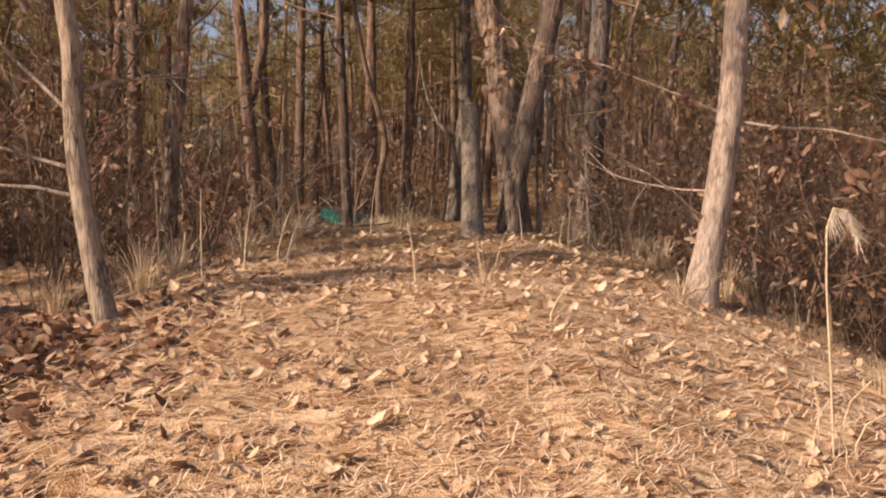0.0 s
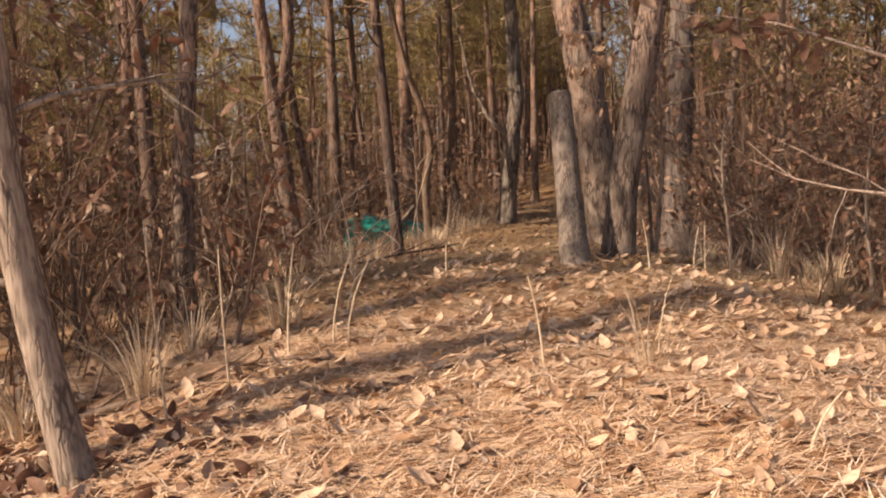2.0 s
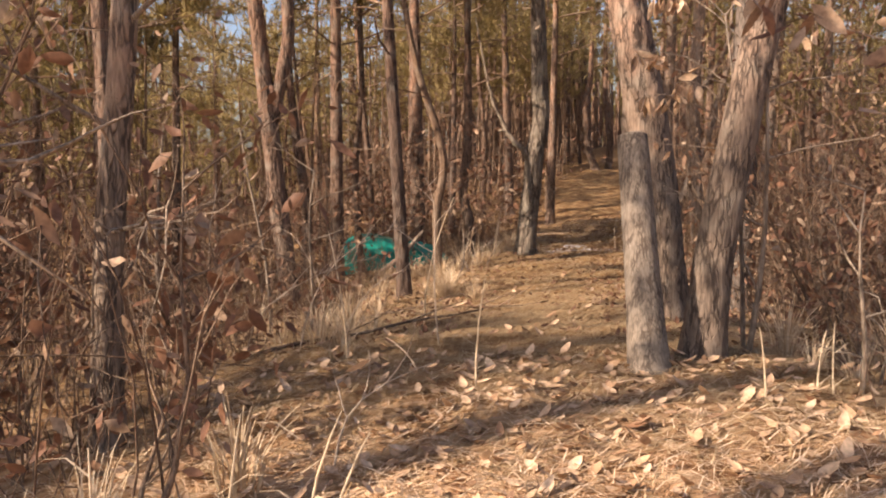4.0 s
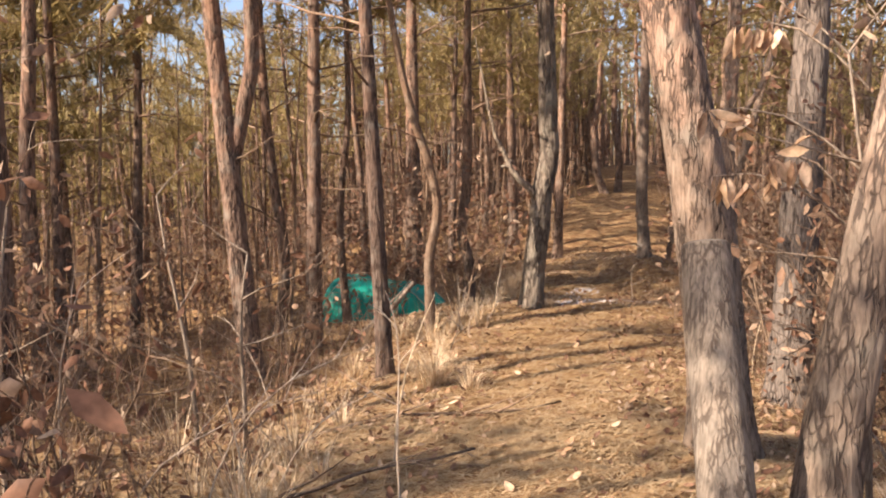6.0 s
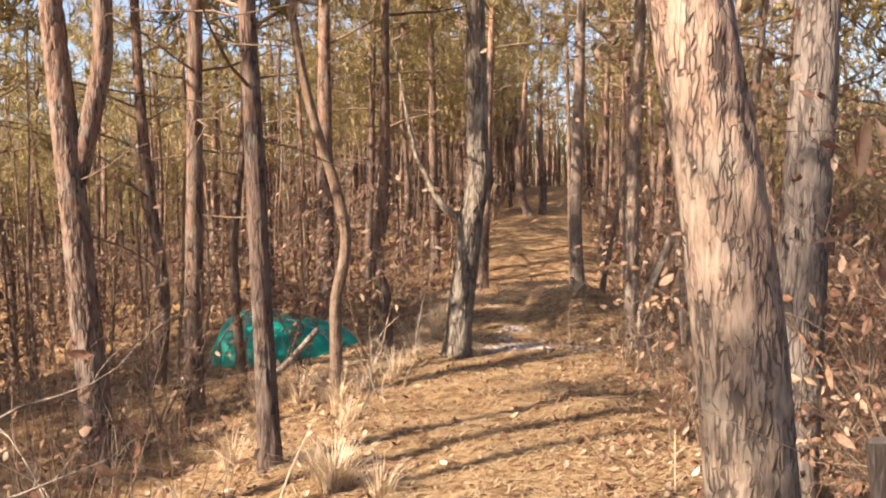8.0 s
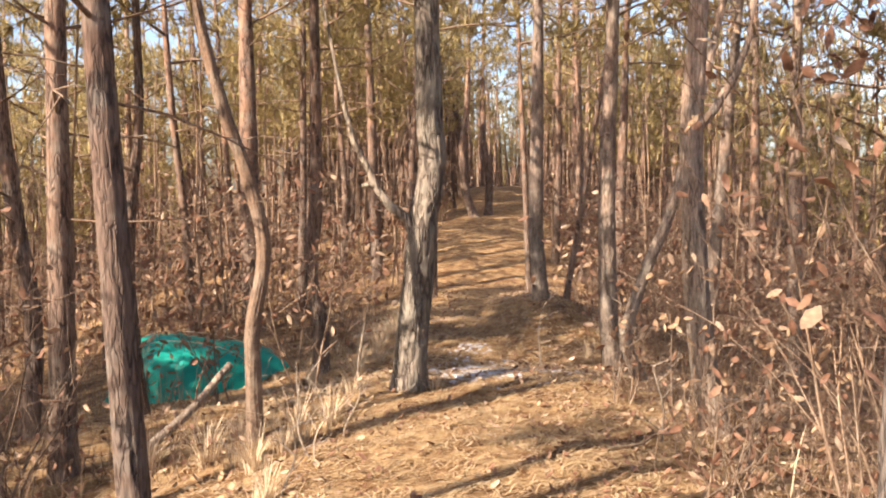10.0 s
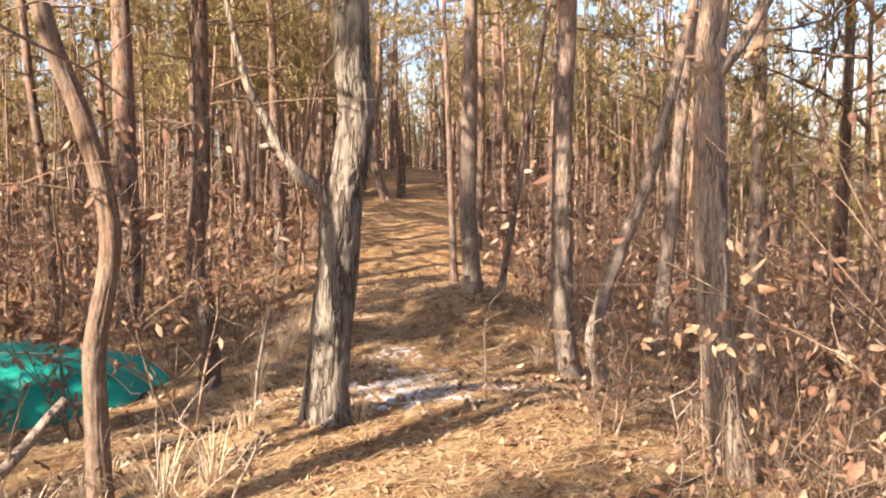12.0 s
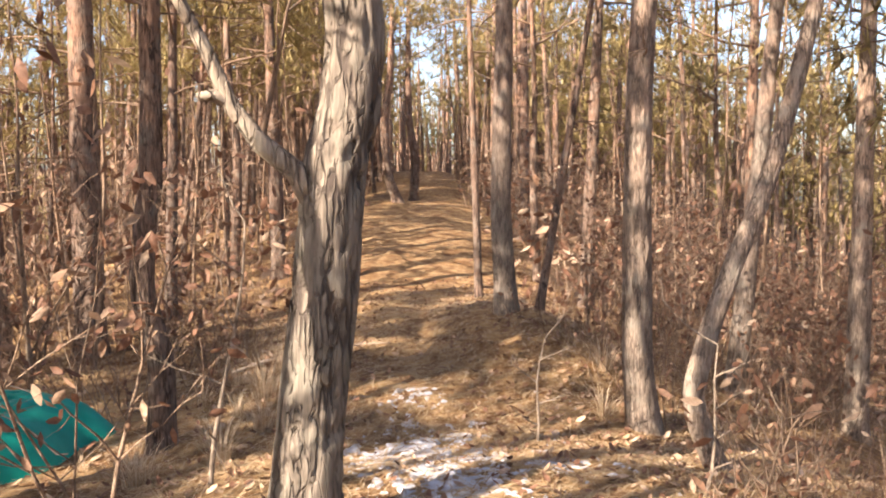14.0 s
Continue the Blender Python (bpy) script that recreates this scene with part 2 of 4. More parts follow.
# ---- the lie of the land ----
HY = ((-14,-1.6),(-3,-0.55),(0,0.05),(2,0.5),(3.6,0.81),(4.6,0.87),(6.6,0.97),(9,0.78),(11,0.6),(13,0.53),(15.2,0.52),(17.4,0.26),(20,0.36),(23.7,0.34),(28,0.68),(33,1.12),(37.2,1.4),(42,1.75),(50,2.45),(56,2.6),(70,1.2),(92,-3),(140,-9),(400,-12))
XC = ((-14,-0.2),(0,-0.15),(5,-0.15),(10,0.15),(15,0.85),(17.4,1.3),(23.7,2.5),(37,5.1),(60,10),(400,60))
def along(table, y):
    """Monotone cubic through the rows of a table."""
    if y <= table[0][0]: return table[0][1]
    if y >= table[-1][0]: return table[-1][1]
    n = len(table)
    i = 0
    while table[i + 1][0] < y: i += 1
    (x0, y0), (x1, y1) = table[i], table[i + 1]
    s = (y1 - y0) / (x1 - x0)
    a = (table[i - 1][1] - y0) / (table[i - 1][0] - x0) if i > 0 else s
    b = (table[i + 2][1] - y1) / (table[i + 2][0] - x1) if i + 2 < n else s
    m0 = 0 if a * s <= 0 else 2 * a * s / (a + s)
    m1 = 0 if b * s <= 0 else 2 * b * s / (b + s)
    h = x1 - x0
    t = (y - x0) / h
    return (2*t**3-3*t*t+1)*y0 + (t**3-2*t*t+t)*h*m0 + (3*t*t-2*t**3)*y1 + (t**3-t*t)*h*m1
def sm(a, b, v):
    t = min(1, max(0, (v - a) / (b - a)))
    return t * t * (3 - 2 * t)
def height(x, y):
    """The ground's height: a ridge path that falls off on both sides."""
    d = x - along(XC, y)
    z = along(HY, y)
    if d < 0:
        e = -d
        z -= 0.09 * e * sm(0.6, 2.5, e) + 0.02 * max(0, e - 4) ** 2 if e < 12 else 0.09 * e + 1.28 + 0.26 * (e - 12)
        if e > 15: z += 0.35 * (e - 15)
        if e > 50: z += 0.45 * (min(e, 95) - 50)
    else:
        e = d
        steep = 0.075 if y < 9 else 0.055
        z -= steep * min(e, 4) ** 2 * sm(0.3, 1.5, e)
        if e > 4: z -= 0.34 * (min(e, 30) - 4)
        if e > 30: z -= 0.1 * (min(e, 80) - 30)
        z += 0.32 * math.exp(-((x - 2.9) / 0.9) ** 2 - ((y - 20) / 1.6) ** 2)
    return z


def rough_height(x, y):
    return height(x, y) + 0.05 * noise.noise(Vector((x * 1.3, y * 1.3, 0))) + 0.022 * noise.noise(Vector((x * 4.3, y * 4.3, 3)))


def grown(lo, hi, a, b, step, rate=1.13):
    """Grid lines: even between a and b, widening outwards to lo and hi."""
    mid_part = [a + step * i for i in range(int((b - a) / step) + 1)]
    up, s, v = [], step, mid_part[-1]
    while v < hi:
        s *= rate
        v += s
        up.append(v)
    down, s, v = [], step, a
    while v > lo:
        s *= rate
        v -= s
        down.append(v)
    return down[::-1] + mid_part + up


# ---- mesh helpers ----
class Geo:
    def __init__(self):
        self.v, self.f, self.smooth = [], [], True

    def tube(self, pts, rads, seg=8, ridge=0.0, seed=0.0, cap=True, freq=1.0):
        base = len(self.v)
        n = len(pts)
        ref = Vector((0.3, 1, 0.1)).normalized()
        for i, (p, r) in enumerate(zip(pts, rads)):
            p = Vector(p)
            d = Vector(pts[min(i + 1, n - 1)]) - Vector(pts[max(i - 1, 0)])
            d = d.normalized() if d.length > 1e-9 else Vector((0, 0, 1))
            u = d.cross(ref)
            u = u.normalized() if u.length > 1e-3 else Vector((1, 0, 0))
            w = d.cross(u)
            for k in range(seg):
                a = 2 * math.pi * k / seg
                q = r
                if ridge:
                    c = Vector((math.cos(a) * 3.1 * freq + seed, math.sin(a) * 3.1 * freq, p.z * 1.5 * freq + seed))
                    crack = abs(noise.noise(c + 0.35 * noise.noise_vector(c * 2.1)))
                    q = r * (1 + 0.06 * noise.noise(Vector((math.cos(a) * 1.2, math.sin(a) * 1.2 + seed, p.z * 1.3)))) - ridge * max(0.0, 1 - crack / 0.16)
                self.v.append(p + (u * math.cos(a) + w * math.sin(a)) * q)
        for i in range(n - 1):
            for k in range(seg):
                a, b = base + i * seg + k, base + i * seg + (k + 1) % seg
                self.f.append((a, b, b + seg, a + seg))
        if cap:
            self.f.append(tuple(range(base + (n - 1) * seg, base + n * seg)))
        return self

    def leaf(self, p, axis, side, length, width, curl=0.3):
        """A folded, pointed leaf."""
        up = axis.cross(side)
        b = len(self.v)
        self.v += [p, p + axis * length * 0.35 + side * width * 0.5 + up * length * 0.10 * curl, p + axis * length * 0.45 - up * length * 0.08,
                   p + axis * length * 0.35 - side * width * 0.5 + up * length * 0.10 * curl, p + axis * length * 0.75 + side * width * 0.35 + up * length * curl * 0.35,
                   p + axis * length * 0.75 - side * width * 0.35 + up * length * curl * 0.25, p + axis * length + up * length * curl * 0.5]
        self.f += [(b, b + 2, b + 1), (b, b + 3, b + 2), (b + 1, b + 2, b + 4), (b + 2, b + 3, b + 5), (b + 2, b + 6, b + 4), (b + 2, b + 5, b + 6)]

    def blade(self, p, tip, width, side=None):
        b = len(self.v)
        s = side if side is not None else (tip - p).cross(Vector((0.2, 0.4, 1)))
        s = s.normalized() * width * 0.5 if s.length > 1e-9 else Vector((width * 0.5, 0, 0))
        self.v += [p - s, p + s, tip]
        self.f.append((b, b + 1, b + 2))

    def strip(self, pts, width):
        b = len(self.v)
        s = (pts[-1] - pts[0]).cross(Vector((0, 0, 1)))
        s = s.normalized() * width * 0.5 if s.length > 1e-6 else Vector((width * 0.5, 0, 0))
        for i, p in enumerate(pts):
            k = 1 - 0.75 * i / (len(pts) - 1)
            self.v += [p - s * k, p + s * k]
        for i in range(len(pts) - 1):
            self.f.append((b + 2 * i, b + 2 * i + 1, b + 2 * i + 3, b + 2 * i + 2))

    def mesh(self, name, mat):
        me = bpy.data.meshes.new(name)
        me.from_pydata([tuple(v) for v in self.v], [], self.f)
        me.materials.append(mat)
        me.polygons.foreach_set("use_smooth", [self.smooth] * len(me.polygons))
        me.update()
        return me


def part(name, geo, mat, parent, label=""):
    ob = new(name, geo.mesh(name, mat))
    ob.parent = parent
    return tagged(ob, label)


def thing(name, x, y, label, category, group="", z=None):
    root = new(name)
    root.empty_display_size = 0.1
    root.matrix_basis = pose(x, y, rough_height(x, y) - 0.03 if z is None else z)
    return tagged(root, label, category, group)


rng = random.Random(7)


def rvec(r, flat=1.0):
    a, z = r.uniform(0, 6.283), r.uniform(-1, 1)
    k = math.sqrt(1 - z * z)
    return Vector((math.cos(a) * k, math.sin(a) * k, z * flat))


def bend(table, z):
    """Sideways offset of a stem at height z, from rows of height and offset."""
    return along(table, z)


def twiggy(geo, p, d, length, r, rad, depth, tips, droop=0.0, seg=4):
    """A crooked branch with side twigs; collects its tips."""
    pts, q, dd = [p.copy()], p.copy(), d.normalized()
    k = 4
    for i in range(k):
        dd = (dd + rvec(r) * 0.22 + Vector((0, 0, -droop))).normalized()
        q = q + dd * length / k
        pts.append(q.copy())
        tips.append((q.copy(), dd.copy()))
        if depth > 0 and i > 0 or depth > 1:
            for _ in range(2 if depth > 1 else 1):
                twiggy(geo, q, (dd + rvec(r) * 0.95).normalized(), length * r.uniform(0.35, 0.6), r, rad * (0.55 - 0.06 * i), depth - 1, tips, droop, 3)
    geo.tube(pts, [rad * (1 - 0.75 * i / k) for i in range(k + 1)], seg, cap=False)


def needle_tuft(geo, p, d, r, size=0.14, count=10, width=0.012):
    for _ in range(count):
        geo.blade(p, p + (d * 0.55 + rvec(r) * 0.8).normalized() * size * r.uniform(0.7, 1.15), width)


def stem_points(bend_x, bend_y, top, step, low_step=None, fine_to=0.0):
    zs, z = [], 0.0
    while z < top:
        zs.append(z)
        z += low_step if low_step and z < fine_to else step
    zs.append(top)
    return zs, [Vector((bend(bend_x, z), bend(bend_y, z), z)) for z in zs]


def trunk_geo(bend_x, bend_y, top, diam, detail, seed, flare=0.35, end=0.25, ridge=0.05, furrow=0.07):
    g = Geo()
    fine = detail > 0
    zs, pts = stem_points(bend_x, bend_y, top, 0.16 if fine else 0.5, 0.03 if detail > 1 else 0.06 if fine else None, 3.6)
    pts = [p - Vector((0, 0, 0.12 if i == 0 else 0)) for i, p in enumerate(pts)]
    rads = [diam * 0.5 * ((1 - (1 - end) * (z / top) ** 1.1) + flare * math.exp(-z / 0.16)) for z in zs]
    g.tube(pts, rads, 44 if detail > 1 else 22 if fine else 9, (ridge if detail < 2 or ridge != 0.05 else furrow) * diam if fine else 0.0, seed, freq=max(1.7, diam / (0.085 if furrow < 0.08 else 0.14)))
    return g


def pine(name, x, y, diam, top, bend_x=((0, 0), (10, 0)), bend_y=((0, 0), (10, 0)), mat=None, detail=1, seed=1, dead=6, crown_from=4.6, clumps=300, label="", group="", flare=0.35, dead_from=1.6, spread=1.9):
    """A red pine: plated trunk, dead lower limbs, live limbs and a needle crown."""
    r = random.Random(seed)
    root = thing(name, x, y, label or "tall slender pine with grey-brown plated bark in dry undergrowth", "pine tree", group)
    part("trunk", trunk_geo(bend_x, bend_y, top, diam, detail, seed * 1.7, flare, furrow=0.05 if mat is trio_bark else 0.1 if mat is pale_pine_bark else 0.07), mat or pine_bark, root)
    at_z = lambda z: Vector((bend(bend_x, z), bend(bend_y, z), z))
    for i in range(dead):
        z = r.uniform(dead_from, crown_from)
        a = r.uniform(0, 6.283)
        g = Geo()
        twiggy(g, at_z(z), Vector((math.cos(a), math.sin(a), r.uniform(-0.25, 0.35))), r.uniform(0.5, 1.5), r, r.uniform(0.007, 0.016), 1, [], 0.03, 5)
        part("dead_branch", g, twig_bark, root, "thin leafless dead branch")
    crown = Geo()
    tips = []
    n_limb = 9
    for i in range(n_limb):
        z = crown_from + (top - crown_from) * (i + 0.3) / n_limb
        a = i * 2.4 + r.uniform(-0.4, 0.4)
        g = Geo()
        ln = spread * (1.0 - 0.55 * i / n_limb) * r.uniform(0.75, 1.2)
        twiggy(g, at_z(z), Vector((math.cos(a), math.sin(a), 0.25)), ln, r, 0.028, 1, tips, -0.04, 5)
        part("limb", g, twig_bark, root)
    for i in range(clumps):
        p, d = r.choice(tips)
        needle_tuft(crown, p + rvec(r, 0.5) * 0.32, (d + Vector((0, 0, 0.5))).normalized(), r, 0.30, 9, 0.034)
    part("crown", crown, needle_green, root, "sparse olive-green needle crown")
    return root


def leafy_crown(root, tips, r, count, size=0.11, mat=None, name="foliage", label="dry brown leaves still hanging"):
    g = Geo()
    for _ in range(count):
        p, d = r.choice(tips)
        ax = (rvec(r) * 0.8 + Vector((0, 0, -0.55))).normalized()
        side = ax.cross(rvec(r)).normalized()
        s = size * r.uniform(0.6, 1.25)
        g.leaf(p + rvec(r) * 0.05, ax, side, s, s * 0.42, r.uniform(-0.5, 0.9))
    return part(name, g, mat or brown_leaf, root, label)


def oak_shrub(x, y, high, leaves, seed, label, group="", stems=5, size=0.11, leaf_mat=None):
    """A young oak: several crooked stems with clinging dead leaves."""
    r = random.Random(seed)
    root = thing("oak_shrub", x, y, label, "shrub", group)
    tips = []
    for i in range(stems):
        g = Geo()
        a = r.uniform(0, 6.283)
        twiggy(g, Vector((r.uniform(-0.12, 0.12), r.uniform(-0.12, 0.12), -0.02)), Vector((math.cos(a) * 0.35, math.sin(a) * 0.35, 1)), high * r.uniform(0.6, 1.05), r, r.uniform(0.007, 0.014), 2, tips, -0.02, 5)
        part("stem", g, twig_bark, root)
    tips = [t for t in tips if t[0].z > high * 0.18]
    if leaves:
        leafy_crown(root, tips, r, leaves, size, leaf_mat)
    return root


def dry_brush(x, y, seed, label, group="", stems=26, high=1.0):
    """A thicket of thin dry stalks."""
    r = random.Random(seed)
    root = thing("dry_brush", x, y, label, "brush", group)
    g = Geo()
    tips = []
    for i in range(stems):
        a, q = r.uniform(0, 6.283), Vector((r.gauss(0, 0.28), r.gauss(0, 0.28), -0.03))
        ln = high * r.uniform(0.4, 1.2)
        d = Vector((math.cos(a) * 0.3, math.sin(a) * 0.3, 1)).normalized()
        twiggy(g, q, d, ln, r, r.uniform(0.003, 0.006), 1 if i % 2 else 0, tips, 0.02, 3)
    tagged(part("stem_thicket", g, brush_stem, root), kind="stuff")
    leafy_crown(root, tips, r, 34, 0.075, name="clinging_leaves", label="few curled brown leaves")
    return root


def grass_tuft(x, y, seed, blades, high, label, group=""):
    r = random.Random(seed)
    root = thing("grass_tuft", x, y, label, "dry grass", group)
    g = Geo()
    for i in range(blades):
        a = r.uniform(0, 6.283)
        d = Vector((math.cos(a), math.sin(a), 0))
        p = d * r.uniform(0, 0.09)
        ln, out = high * r.uniform(0.5, 1.1), r.uniform(0.2, 0.9)
        pts = [p + d * out * ln * t * t + Vector((0, 0, ln * (t - 0.42 * out * t * t))) for t in (0, 0.35, 0.7, 1.0)]
        g.strip(pts, r.uniform(0.005, 0.010))
    tagged(part("grass", g, straw, root), kind="stuff")
    return root


# ---- the ground: one sheet ----
xs, ys = grown(-700, 700, -9, 9, 0.11), grown(-300, 900, -1.5, 26, 0.11)
g = Geo()
g.v = [(x, y, rough_height(x, y)) for y in ys for x in xs]
w = len(xs)
g.f = [(j * w + i, j * w + i + 1, (j + 1) * w + i + 1, (j + 1) * w + i) for j in range(len(ys) - 1) for i in range(w - 1)]
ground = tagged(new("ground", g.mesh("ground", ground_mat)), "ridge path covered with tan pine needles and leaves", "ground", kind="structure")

# ---- trees that the path passes ----
S0 = ((0, 0), (12, 0))


def lean(k):
    return ((0, 0), (12, 12 * k))


mid = pine("pine_tree", 0.20, 15.09, 0.30, 8.6, ((0, 0), (0.5, 0.04), (1.03, 0.11), (1.57, 0.165), (1.85, 0.235), (2.1, 0.262), (2.4, 0.24), (2.9, 0.24), (5, 0.2), (9, 0.3)), lean(0.02), pale_pine_bark, 2, 11, 2, 4.8, 420,
           "thick crooked pine with deeply furrowed grey bark beside the path", flare=0.3, dead_from=3.2)
g = Geo()
g.tube([Vector(p) for p in ((0.10, 0.02, 1.42), (0.0, 0.0, 1.56), (-0.13, 0.0, 1.67), (-0.25, 0.02, 1.83), (-0.33, 0.02, 2.03), (-0.44, 0.03, 2.25), (-0.53, 0.04, 2.65), (-0.68, 0.05, 3.5))], (0.075, 0.052, 0.043, 0.036, 0.03, 0.026, 0.02, 0.01), 16, 0.009, 3)
part("limb", g, pale_pine_bark, mid, "bare broken side limb")
g = Geo()
g.tube([Vector(p) for p in ((-0.25, 0.02, 1.83), (-0.31, -0.01, 1.86), (-0.37, -0.03, 1.85))], (0.03, 0.026, 0.016), 10, 0.006, 9)
part("branch_stub", g, pale_pine_bark, mid, "snapped stub")
g = Geo()
twiggy(g, Vector((-0.13, 0, 1.67)), Vector((0.4, 0, 1)), 0.7, random.Random(5), 0.014, 1, [])
part("twig", g, twig_bark, mid)

# the clump of stems: a sawn stump, a leaning pair and a dark one behind
r0 = thing("tree_stump", 0.265, 6.72, "tall sawn-off stump with flaky grey bark beside the pines", "stump")
zs, pts = stem_points(((0, 0), (1.2, -0.02)), ((0, 0), (1.2, 0.35)), 1.12, 0.025)
g = Geo()
g.tube(pts, [0.086 + 0.024 * math.exp(-z / 0.2) - 0.010 * z for z in zs], 44, 0.0026, 4.0, cap=False, freq=2.3)
part("trunk", g, stump_bark, r0)
g = Geo()
up = (pts[-1] - pts[-3]).normalized()
g.tube([pts[-1] - up * 0.008, pts[-1] + up * 0.001, pts[-1] + up * 0.006], (0.0712, 0.0712, 0.067), 44)
part("cut_face", g, cut_mat, r0, "weathered grey-brown saw cut")
pine("pine_tree", 0.80, 8.72, 0.325, 8.2, ((0, 0), (0.5, -0.03), (1.4, -0.13), (2.6, -0.34), (4, -0.5), (9, -0.6)), lean(0.01), trio_bark, 2, 21, 2, 4.6, 235, "stout leaning pine with flaky pinkish-grey bark beside a stump", dead_from=3.6)
pine("pine_tree", 0.58, 7.0, 0.20, 7.8, ((0, 0), (0.5, 0.06), (1.2, 0.2), (2.2, 0.42), (5, 0.9), (9, 1.2)), lean(0.04), trio_bark, 2, 22, 2, 4.4, 235, "pine leaning outwards with grey flaky bark beside a stump", dead_from=2.8)
pine("pine_tree", 1.93, 10.85, 0.33, 8.8, lean(0.05), lean(0.02), shade_bark, 1, 23, 3, 4.8, 260, "upright pine trunk, shade painted into its bark, behind leaning pines", dead_from=2.5)

pine("pine_tree", -1.30, 11.5, 0.15, 8.0, lean(-0.03), lean(0.0), pine_bark, 2, 31, 5, 4.8, 210, "slim straight pine beside a green tarpaulin", dead_from=2.2)
t2 = pine("pine_tree", -2.72, 12.36, 0.24, 8.4, lean(-0.076), lean(0.01), pine_bark, 2, 32, 5, 4.8, 235, "forked pine with a grey furrowed foot on the slope")
g = Geo()
zs = [2.2 + 0.2 * i for i in range(26)]
g.tube([Vector((-0.16 + 0.22 * min(1, (z - 2.2) / 0.9) + 0.012 * z, 0.05, z)) for z in zs], [0.075 * (1 - 0.10 * (z - 2.2)) + 0.005 for z in zs], 14, 0.004, 2)
part("second_stem", g, pine_bark, t2)
pine("pine_tree", -2.46, 14.1, 0.20, 8.2, lean(0.03), lean(0.0), pine_bark, 1, 33, 6, 4.6, 220)
pine("pine_tree", -3.25, 15.6, 0.17, 8.0, ((0, 0), (1, 0.1), (2.2, -0.02), (3.4, -0.1), (9, -0.2)), lean(0.0), pine_bark, 1, 34, 6, 4.6, 220)
pine("pine_tree", -1.06, 14.1, 0.125, 7.0, ((0, 0), (0.78, 0.0), (1.48, 0.11), (2.1, -0.01), (2.4, -0.11), (3.2, -0.3), (8, -0.9)), lean(0.0), twig_bark, 2, 35, 2, 4.4, 260, "thin crooked tree with peeling pale lower bark", flare=0.2, dead_from=2.6)
pine("pine_tree", -1.88, 22.0, 0.38, 9.6, lean(0.01), lean(0.0), pine_bark, 1, 36, 8, 5.0, 285, "thick dark pine with broken side branches", dead_from=2.0)
pine("pine_tree", -0.65, 17.75, 0.19, 8.2, ((0, 0), (0.6, 0.02), (1.24, -0.09), (2.1, 0), (3.3, 0.03), (9, 0.1)), lean(0.0), pine_bark, 2, 37, 4, 4.6, 223, "slim wavy pine with dark foot on needle-covered slope", dead_from=2.4)
pine("pine_tree", 2.84, 17.2, 0.235, 8.6, ((0, 0), (0.7, -0.07), (2, -0.08), (4, 0.0), (9, 0.1)), lean(0.0), young_bark, 2, 38, 4, 4.8, 248, "straight pale pine with mottled bark beside the path", dead_from=2.6)
r3 = pine("pine_tree", 2.55, 13.9, 0.215, 8.2, ((0, 0), (0.6, -0.11), (1.5, -0.18), (2.3, -0.2), (3.4, -0.13), (9, 0)), lean(0.02), young_bark, 2, 39, 2, 4.6, 235, "curved pine with grey-green furrowed bark in brown brush", dead_from=3.0)
g = Geo()
g.tube([Vector(p) for p in ((-0.17, 0, 2.45), (-0.03, 0, 2.6), (0.13, -0.02, 2.86), (0.24, -0.03, 3.15), (0.28, -0.03, 3.7))], (0.042, 0.036, 0.03, 0.024, 0.014), 12, 0.005, 5)
part("limb", g, young_bark, r3, "pale curved dead limb")
pine("pine_tree", 2.75, 16.05, 0.135, 6.6, ((0, 0), (0.5, -0.17), (0.78, -0.1), (1.25, 0.08), (1.7, 0.29), (2.2, 0.46), (2.8, 0.63), (7, 1.7)), lean(0.03), young_bark, 2, 40, 2, 4.0, 260, "crooked leaning young pine with dark bent foot", flare=0.25, dead_from=2.8)
pine("pine_tree", 2.65, 20.0, 0.24, 8.8, ((0, 0), (1.2, -0.06), (3, -0.02), (9, 0.1)), lean(0.0), young_bark, 1, 41, 4, 4.8, 248, "upright pine beside the path", dead_from=2.4)
pine("pine_tree", 3.18, 23.0, 0.12, 7.6, lean(-0.03), lean(0.0), pine_bark, 1, 42, 4, 4.6, 300)
pine("pine_tree", 3.15, 20.4, 0.10, 7.0, lean(0.19), lean(0.03), pine_bark, 1, 43, 3, 4.4, 260, "thin leaning pine sapling in brush")
pine("pine_tree", 5.29, 24.1, 0.24, 8.6, lean(0.04), lean(0.0), pine_bark, 1, 44, 5, 4.8, 230)
pine("pine_tree", 0.47, 26.6, 0.28, 8.8, lean(-0.015), lean(0.0), pine_bark, 1, 45, 6, 4.8, 230)
pine("pine_tree", 1.29, 22.95, 0.22, 8.8, lean(0.035), lean(0.0), pine_bark, 1, 46, 4, 4.8, 230)
pine("pine_tree", 4.46, 36.9, 0.32, 8.0, ((0, 0), (1.2, -0.35), (2.4, -0.4), (4, -0.2), (9, 0)), lean(0.0), pine_bark, 1, 47, 5, 4.0, 235, "dark bent pine at the crest of the path")
pine("pine_tree", 5.09, 37.6, 0.30, 8.4, ((0, 0), (1.2, 0.05), (3, -0.15), (9, 0)), lean(0.0), pine_bark, 1, 48, 5, 4.4, 235, "dark pine at the crest of the path")
pine("pine_tree", 5.0, 19.4, 0.22, 8.4, lean(0.10), lean(0.0), young_bark, 1, 49, 3, 4.6, 235, "leaning reddish pine on the falling slope")
pine("pine_tree", 6.2, 19.0, 0.25, 8.6, lean(0.0), lean(0.0), young_bark, 1, 50, 4, 4.6, 230)
pine("pine_tree", 6.5, 30.9, 0.40, 9.2, lean(0.0), lean(0.0), pine_bark, 1, 51, 5, 4.8, 240)
